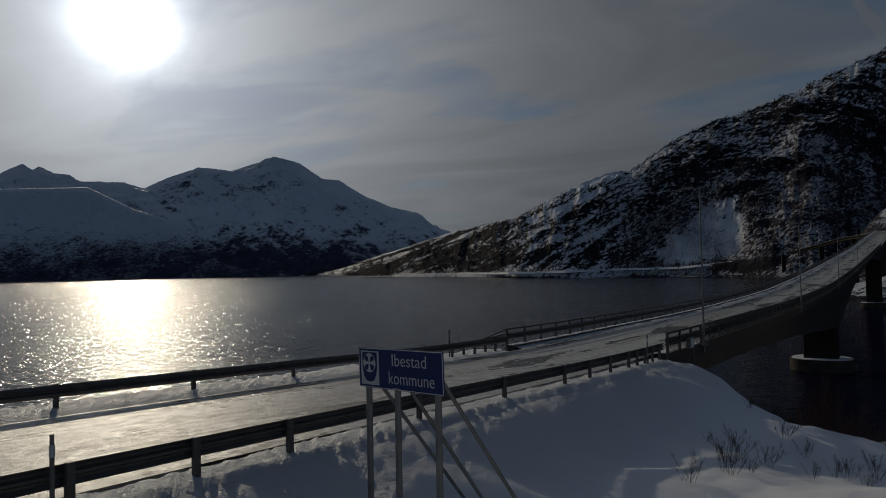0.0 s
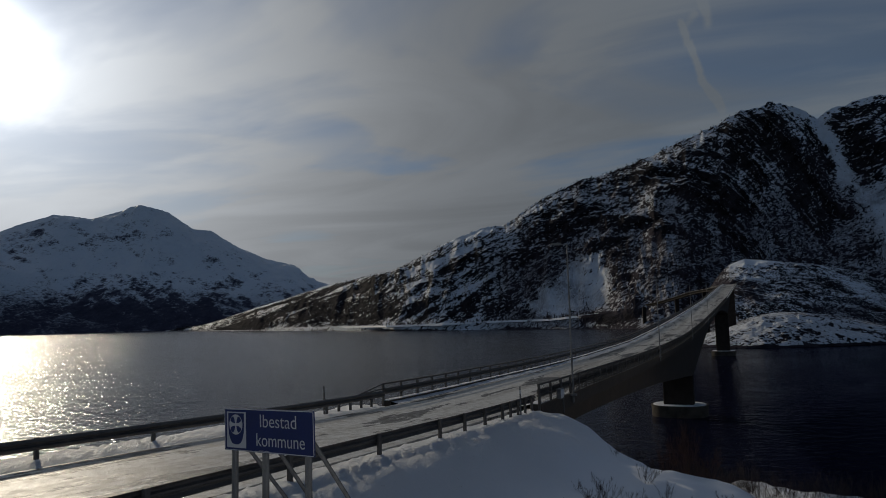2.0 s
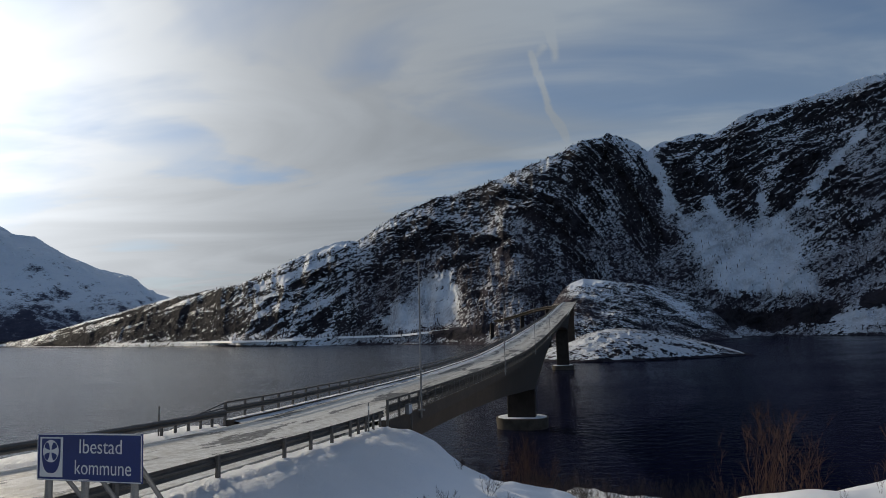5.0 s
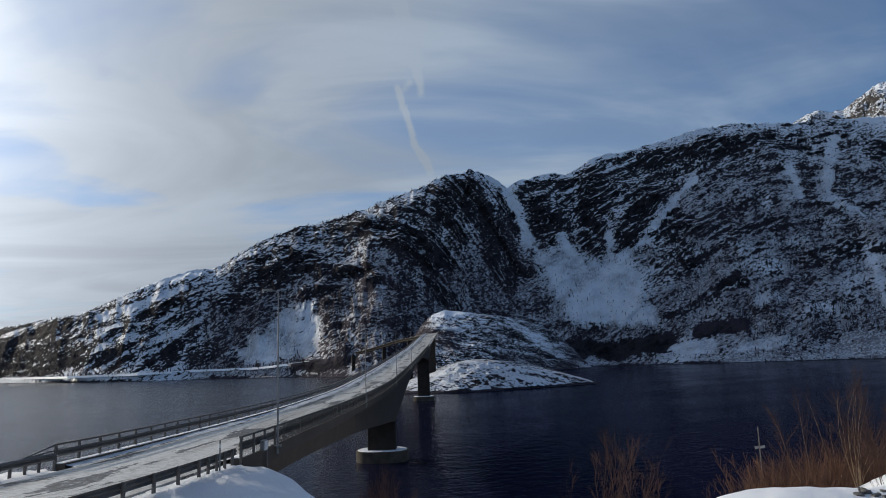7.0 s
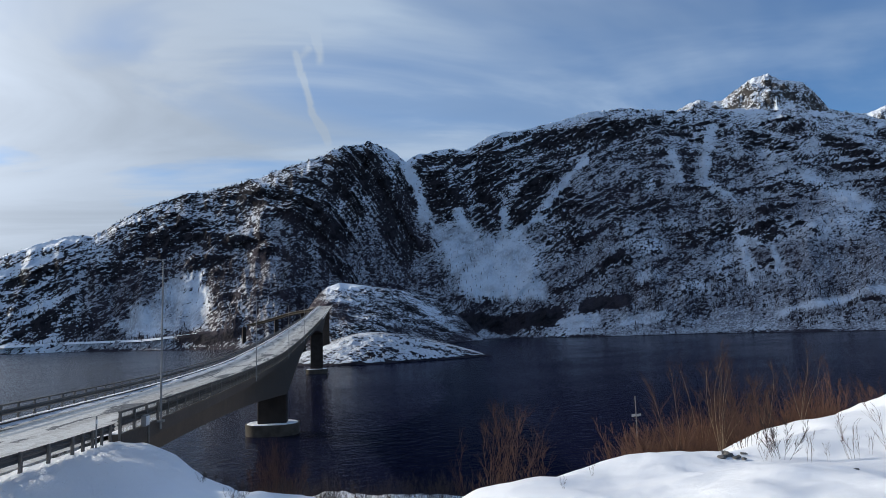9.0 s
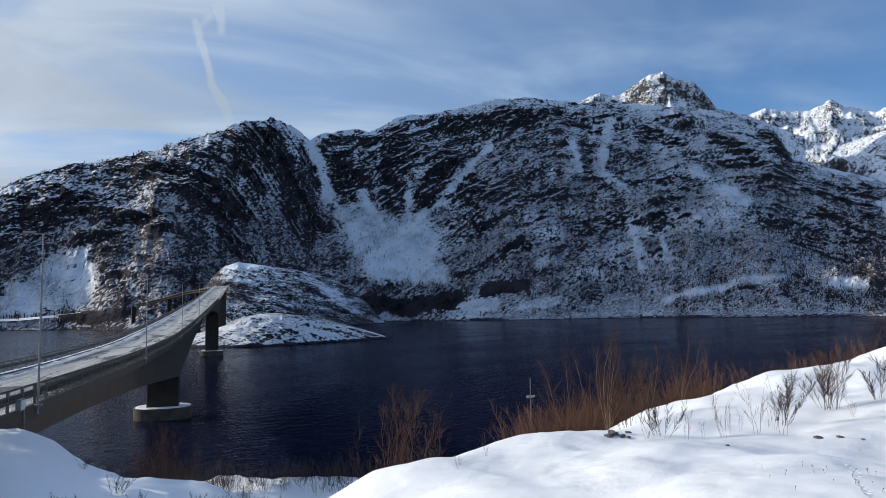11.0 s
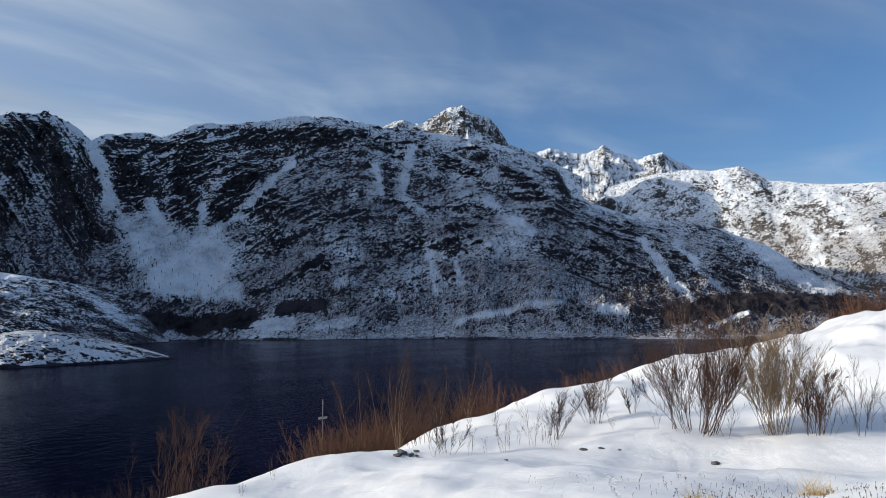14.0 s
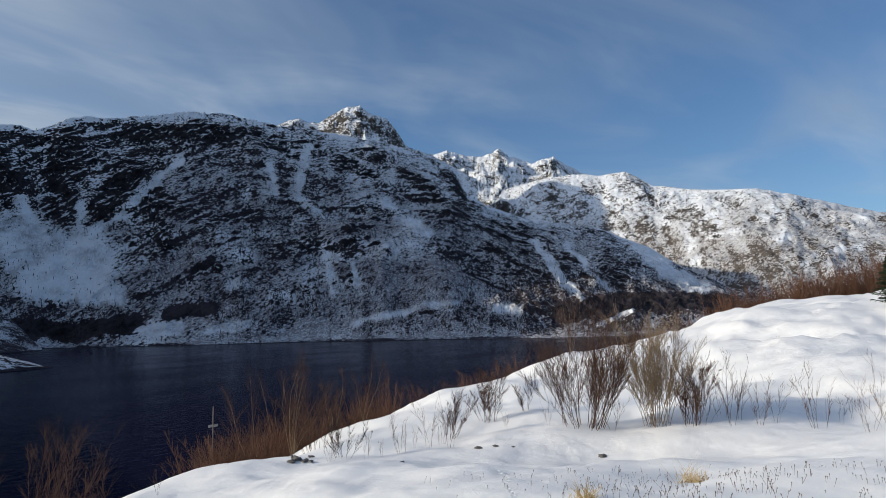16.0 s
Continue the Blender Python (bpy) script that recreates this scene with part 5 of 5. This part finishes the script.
BROW = ([48, 57.7, 66, 74.7, 84.7, 93.5, 97.6, 108, 125], [17, 22, 31, 39, 50, 57, 62, 67, 75])
thicket("willow_thicket", "reddish brown bare willow thicket below the brow", 11, 300, 56.5, 70, lambda b: np.interp(b, *BROW) + 0.6, 2.5, TWIG_RED, 6, 16, 1.8, 8.0, 0.6)
thicket("scrub", "brown bare scrub along the snowy brow", 12, 330, 68, 97, lambda b: np.interp(b, *BROW) + 1.0, 2.4, TWIG_RED, 6, 12, 1.8, 9.0, 0.7)
thicket("hill_thicket", "rust brown bare thicket behind the snowy hill", 13, 470, 96, 114, lambda b: np.interp(b, *BROW) + 1, 4.6, TWIG_RED, 6, 14, 1.6, 10.0, 0.7)
thicket("shore_scrub", "dark bare scrub along the bay shore", 14, 230, 26, 50, lambda b: np.interp(b, [27, 34, 48], [58, 62, 56]), 2.8, TWIG_DARK, 6, 14, 1.7)
thicket("brow_scrub", "brown bare scrub on the steep slope", 15, 90, 44, 57, lambda b: np.interp(b, *BROW) + 6, 2.1, TWIG_DARK, 6, 14, 1.7)

# ---- marks, stones, grass ----
mast = tagged(new("marker_mast"), "thin grey pole with a white crosspiece by the shore", "mast")
m = put(57.0, 45.0)
mast.matrix_basis = Matrix.Translation(m.translation)
top = EYE - 45.0 * math.tan(radians(5.55)) - m.translation.z
part("pole", rod_bm((0, 0, -0.4), (0, 0, top), 0.045, 0.03), RAIL, mast)
part("crosspiece", box_bm((0.44, 0.03, 0.15), (0.28, 0, top - 1.15), 0.006), STEEL, mast)
part("crosspiece", box_bm((0.38, 0.03, 0.15), (-0.27, 0, top - 1.12), 0.006), STEEL, mast)
for k in range(5):
    part("rung", rod_bm((-0.09, 0, top - 1.45 - 0.22 * k), (0.09, 0, top - 1.45 - 0.22 * k), 0.015, None, 5), RAIL, mast)


def stone(rng, size):
    bm = bmesh.new()
    bmesh.ops.create_icosphere(bm, subdivisions=2, radius=1.0)
    for cut in range(7):
        way_ = Vector((rng.uniform(-1, 1), rng.uniform(-1, 1), rng.uniform(-0.6, 1))).normalized()
        for v in bm.verts:
            v.co -= way_ * max(0.0, v.co.dot(way_) - 0.68)
    sx, sy, sz = size * rng.uniform(0.7, 1.2), size * rng.uniform(0.7, 1.2), size * rng.uniform(0.35, 0.6)
    o = Vector((rng.uniform(0, 50), rng.uniform(0, 50), 0))
    for v in bm.verts:
        k = 1 + 0.5 * noise.noise(v.co * 1.3 + o)
        v.co = Vector((v.co.x * sx, v.co.y * sy, v.co.z * sz)) * k
    ob = part("stone", bm, STONE)
    return tagged(ob, "dark angular stone poking through the snow", "stone", "stones in the snow")


for i in range(11):
    st = stone(RNG, RNG.uniform(0.05, 0.11))
    st.matrix_basis = put(62.5 + 2.0 * RNG.random(), 17.3 + 0.9 * RNG.random(), 0.03, 6 * RNG.random())
for b, d in ((77.5, 17.9), (78.8, 18.1), (80.2, 18.0), (71.5, 15.4), (87.0, 17.6), (94.0, 33.0), (92.5, 36.0), (96.0, 31.0)):
    st = stone(RNG, RNG.uniform(0.06, 0.13))
    st.matrix_basis = put(b, d, 0.0, 6 * RNG.random())


def tuft(rng, blades, high):
    V, F = [], []
    for _ in range(blades):
        a = rng.uniform(0, 6.28)
        o = Vector((rng.gauss(0, 0.05), rng.gauss(0, 0.05), -0.03))
        d = Vector((math.cos(a) * rng.uniform(0.2, 1.1), math.sin(a) * rng.uniform(0.2, 1.1), 1))
        tube(V, F, grow(rng, o, d, high * rng.uniform(0.5, 1.1), 0.002, 0.25, 4, -0.3), 0.0035, 0.001)
    return tagged(soup("grass_tuft", V, F, STRAW), "tuft of dry yellow grass above the snow", "grass", "grass tufts")


for b, d, n, h in ((85.5, 8.5, 70, 0.26), (93.2, 10.9, 70, 0.3), (93.9, 10.8, 40, 0.2), (84.4, 8.4, 18, 0.2), (92.2, 10.6, 10, 0.5)):
    place(tuft(RNG, n, h), put(b, d))
V, F = [], []
rng = random.Random(31)
for _ in range(420):
    b, d = rng.gauss(94, 8), rng.gauss(9.8, 1.1)
    if d < 6.5 or b < 72:
        continue
    q = put(b, d).translation
    h = rng.uniform(0.02, 0.05) + 0.07 * rng.random() ** 3
    lx, ly = rng.gauss(0, 0.4) * h, rng.gauss(0, 0.4) * h
    tube(V, F, [q - Vector((0, 0, 0.03)), q + Vector((lx, ly, h))], 0.0022, 0.0018)
    tip = q + Vector((lx, ly, h))
    tube(V, F, [tip, tip + Vector((rng.uniform(-0.01, 0.01), rng.uniform(-0.01, 0.01), 0.012))], 0.007, 0.004)
tagged(soup("dry_stalks", V, F, TWIG), "dry heather stalks and seed heads through the snow", "stalks", kind="stuff")


def spruce(rng, high):
    g = tagged(new("spruce"), "young dark green spruce on the snowy hill", "tree")
    part("trunk", rod_bm((0, 0, -0.3), (0, 0, high), 0.06 * high / 3, 0.01), TWIG_DARK, g)
    V, F = [], []
    for k in range(110):
        u = (k + rng.random()) / 110
        z = high * (0.06 + 0.93 * u)
        reach = ((high - z) * 0.40 + 0.08) * rng.uniform(0.6, 1.1)
        a = 2.4 * k + rng.uniform(-0.4, 0.4)
        out = Vector((math.cos(a), math.sin(a), rng.uniform(-0.35, 0.0)))
        spine = grow(rng, Vector((0, 0, z)), out, reach, 0.01, 0.10, 4, 0.4)
        tube(V, F, spine, 0.02, 0.006)
        for i in range(26):
            q = rng.uniform(0.1, 1.0) * 3.99
            p = spine[int(q)].lerp(spine[int(q) + 1], q - int(q))
            d = out + Vector((rng.uniform(-1, 1), rng.uniform(-1, 1), rng.uniform(-0.7, 0.5)))
            tube(V, F, [p, p + d.normalized() * rng.uniform(0.08, 0.2)], 0.022, 0.004)
    soup("needles", V, F, NEEDLES, g)
    return g


place(spruce(RNG, 2.6), put(107.4, 44.0))

# animal tracks in the snow
V, F = [], []
for i in range(30):
    k = i / 29
    b, d = 79.0 + 1.2 * k + 0.25 * math.sin(7 * k) + (0.08 if i % 2 else -0.08), 11.9 - 3.3 * k
    q = put(b, d).translation
    base = len(V)
    for j in range(7):
        a = 2 * math.pi * j / 7
        V.append(q + Vector((0.03 * math.cos(a), 0.03 * math.sin(a), 0.010)))
        V.append(q + Vector((0.055 * math.cos(a), 0.055 * math.sin(a), 0.002)))
        V.append(q + Vector((0.02 * math.cos(a), 0.02 * math.sin(a), -0.04)))
    for j in range(7):
        n = (j + 1) % 7
        F.append((base + 3 * j, base + 3 * n, base + 3 * n + 1, base + 3 * j + 1))
        F.append((base + 3 * j + 2, base + 3 * n + 2, base + 3 * n, base + 3 * j))
tagged(soup("animal_tracks", V, F, SNOW, None, True), "line of small animal tracks pressed in the snow", "tracks", kind="stuff")

# ---- small things by the road ----
def stake(s, o, high, mat, dark):
    p, r = line(s, o)
    g = tagged(new("snow_stake"), "slim roadside snow stake with a dark reflector band", "stake", "snow stakes by the road")
    g.matrix_basis = Matrix.Translation(p)
    part("pole", rod_bm((0, 0, -0.3), (0, 0, high), 0.035, 0.03), mat, g)
    part("band", rod_bm((0, 0, high - 0.3), (0, 0, high - 0.14), 0.04), dark, g)
    return g


stake(29.1, O_R + 0.18, 1.22, STEEL, WHITE)
stake(26.9, O_L - 0.2, 1.25, RAIL, STEEL)
stake(4.75, O_R + 0.1, 1.1, STEEL, WHITE)
mesh_panel = tagged(new("mesh_panel"), "fine steel mesh panels on the first railing bays", "railing panel")
for s0 in (S_BRIDGE + 0.05, S_BRIDGE + 2.05, S_BRIDGE + 4.05):
    for k in range(17):
        p, _ = line(s0 + 0.1 + k * 0.112, O_R + 0.13)
        part("bar", rod_bm(p + Vector((0, 0, 0.16)), p + Vector((0, 0, 1.05)), 0.008, None, 4), RAIL, mesh_panel)
    a, b = line(s0 + 0.05, O_R + 0.13)[0], line(s0 + 1.95, O_R + 0.13)[0]
    for z in (0.16, 0.6, 1.05):
        part("crossbar", rod_bm(a + Vector((0, 0, z)), b + Vector((0, 0, z)), 0.014, None, 5), RAIL, mesh_panel)
V, F = [], []
for s0 in np.arange(S_BRIDGE + 6.05, 150, 2.0):
    for k in range(20):
        p, _ = line(s0 + 0.05 + k * 0.10, O_R + 0.13)
        tube(V, F, [p + Vector((0, 0, 0.2)), p + Vector((0, 0, 1.04))], 0.013, 0.013)
    for z in np.arange(0.2, 1.05, 0.14):
        tube(V, F, [line(s0 + 0.02, O_R + 0.13)[0] + Vector((0, 0, float(z))), line(s0 + 1.98, O_R + 0.13)[0] + Vector((0, 0, float(z)))], 0.012, 0.012)
tagged(soup("wire_mesh", V, F, RAIL, mesh_panel), "weathered wire mesh along the railing", kind="stuff")
buoy = tagged(new("buoy"), "small dark mooring buoy floating in the bay", "buoy")
buoy.matrix_basis = Matrix.Translation((590 * math.sin(radians(48.2)), 590 * math.cos(radians(48.2)), 0))
part("float", rounded(bmesh.new(), 1.1, 1.1, -0.5, 0.75, 1.0, Matrix.Identity(3), Vector((0, 0, 0)), 0.35), NEEDLES, buoy, "", True)
part("ring", rod_bm((0, 0, 0.7), (0, 0, 1.3), 0.14), RAIL, buoy)
box = tagged(new("cable_box"), "pale grey cable box hung on the railing", "junction box")
p, _ = line(S_BRIDGE + 2.9, O_R + 0.34)
box.matrix_basis = Matrix.Translation(p) @ TURN.to_4x4()
part("case", box_bm((0.22, 0.62, 0.5), (0, 0, 0.42), 0.02), STEEL, box)
part("door", box_bm((0.02, 0.54, 0.42), (0.118, 0, 0.42), 0.005), WHITE, box)
part("conduit", rod_bm((0.02, 0.45, 0.25), (0.05, 0.55, -2.2), 0.05), RAIL, box)

# ---- woods on the mountain ----
Bg, T, X, Y, Z, cover, E_ = MAIN_FIELD
nrng = np.random.default_rng(9)
grove = fbm(np.radians(Bg) * 1500 / 90, Z / 60, 4, 121)
want = smooth01((0.75 - T) / 0.4) * smooth01((grove + 0.35) * 2.2) * (Z > 6) * (T < 1.0) + 0.10 * (T < 1.0) * (Z > 6)
want = want + 0.8 * ((T > 0.955) & (T <= 1.0)) * (Bg < 37) * smooth01((fbm(Bg * 3, Bg * 0, 3, 122) + 0.2) * 3)
want = want * np.where(cover > 0.74, 0.12, 1.0)
want = want * np.gradient(np.hypot(X, Y), axis=0) * np.hypot(X, Y)
pick = nrng.choice(want.size, 32000, replace=False, p=(np.clip(want, 0, None) / np.clip(want, 0, None).sum()).ravel())
xs, ys, zs = X.ravel()[pick], Y.ravel()[pick], Z.ravel()[pick]
n = len(pick)
xs, ys = xs + nrng.normal(0, 2.2, n), ys + nrng.normal(0, 2.2, n)
hh, ww = nrng.uniform(2.5, 6.5, n), nrng.uniform(0.3, 0.8, n)
hh, ww = np.where(T.ravel()[pick] > 0.9, hh * 0.7, hh), ww
turn0 = nrng.uniform(0, 6.28, n)
ring = [(np.cos(turn0 + 2.094 * k), np.sin(turn0 + 2.094 * k)) for k in range(3)]
P = np.stack([np.stack([xs, ys, zs - 1.5], -1)] + [np.stack([xs + c * ww, ys + s * ww, zs + hh * 0.55], -1) for c, s in ring] + [np.stack([xs, ys, zs + hh], -1)], 1).reshape(-1, 3)
fi = np.array([(0, 2, 1), (0, 3, 2), (0, 1, 3), (4, 1, 2), (4, 2, 3), (4, 3, 1)])
FI = (np.arange(n)[:, None, None] * 5 + fi[None]).reshape(-1, 3)
me = bpy.data.meshes.new("mountain_birches")
me.vertices.add(len(P))
me.vertices.foreach_set("co", P.astype(np.float32).ravel())
me.loops.add(FI.size)
me.loops.foreach_set("vertex_index", FI.ravel().astype(np.int32))
me.polygons.add(len(FI))
me.polygons.foreach_set("loop_start", np.arange(0, FI.size, 3, dtype=np.int32))
me.update(calc_edges=True)
me.materials.append(WOODS)
tagged(new("mountain_birches", me), "leafless birch woods on the mountain side", "woods", kind="stuff")
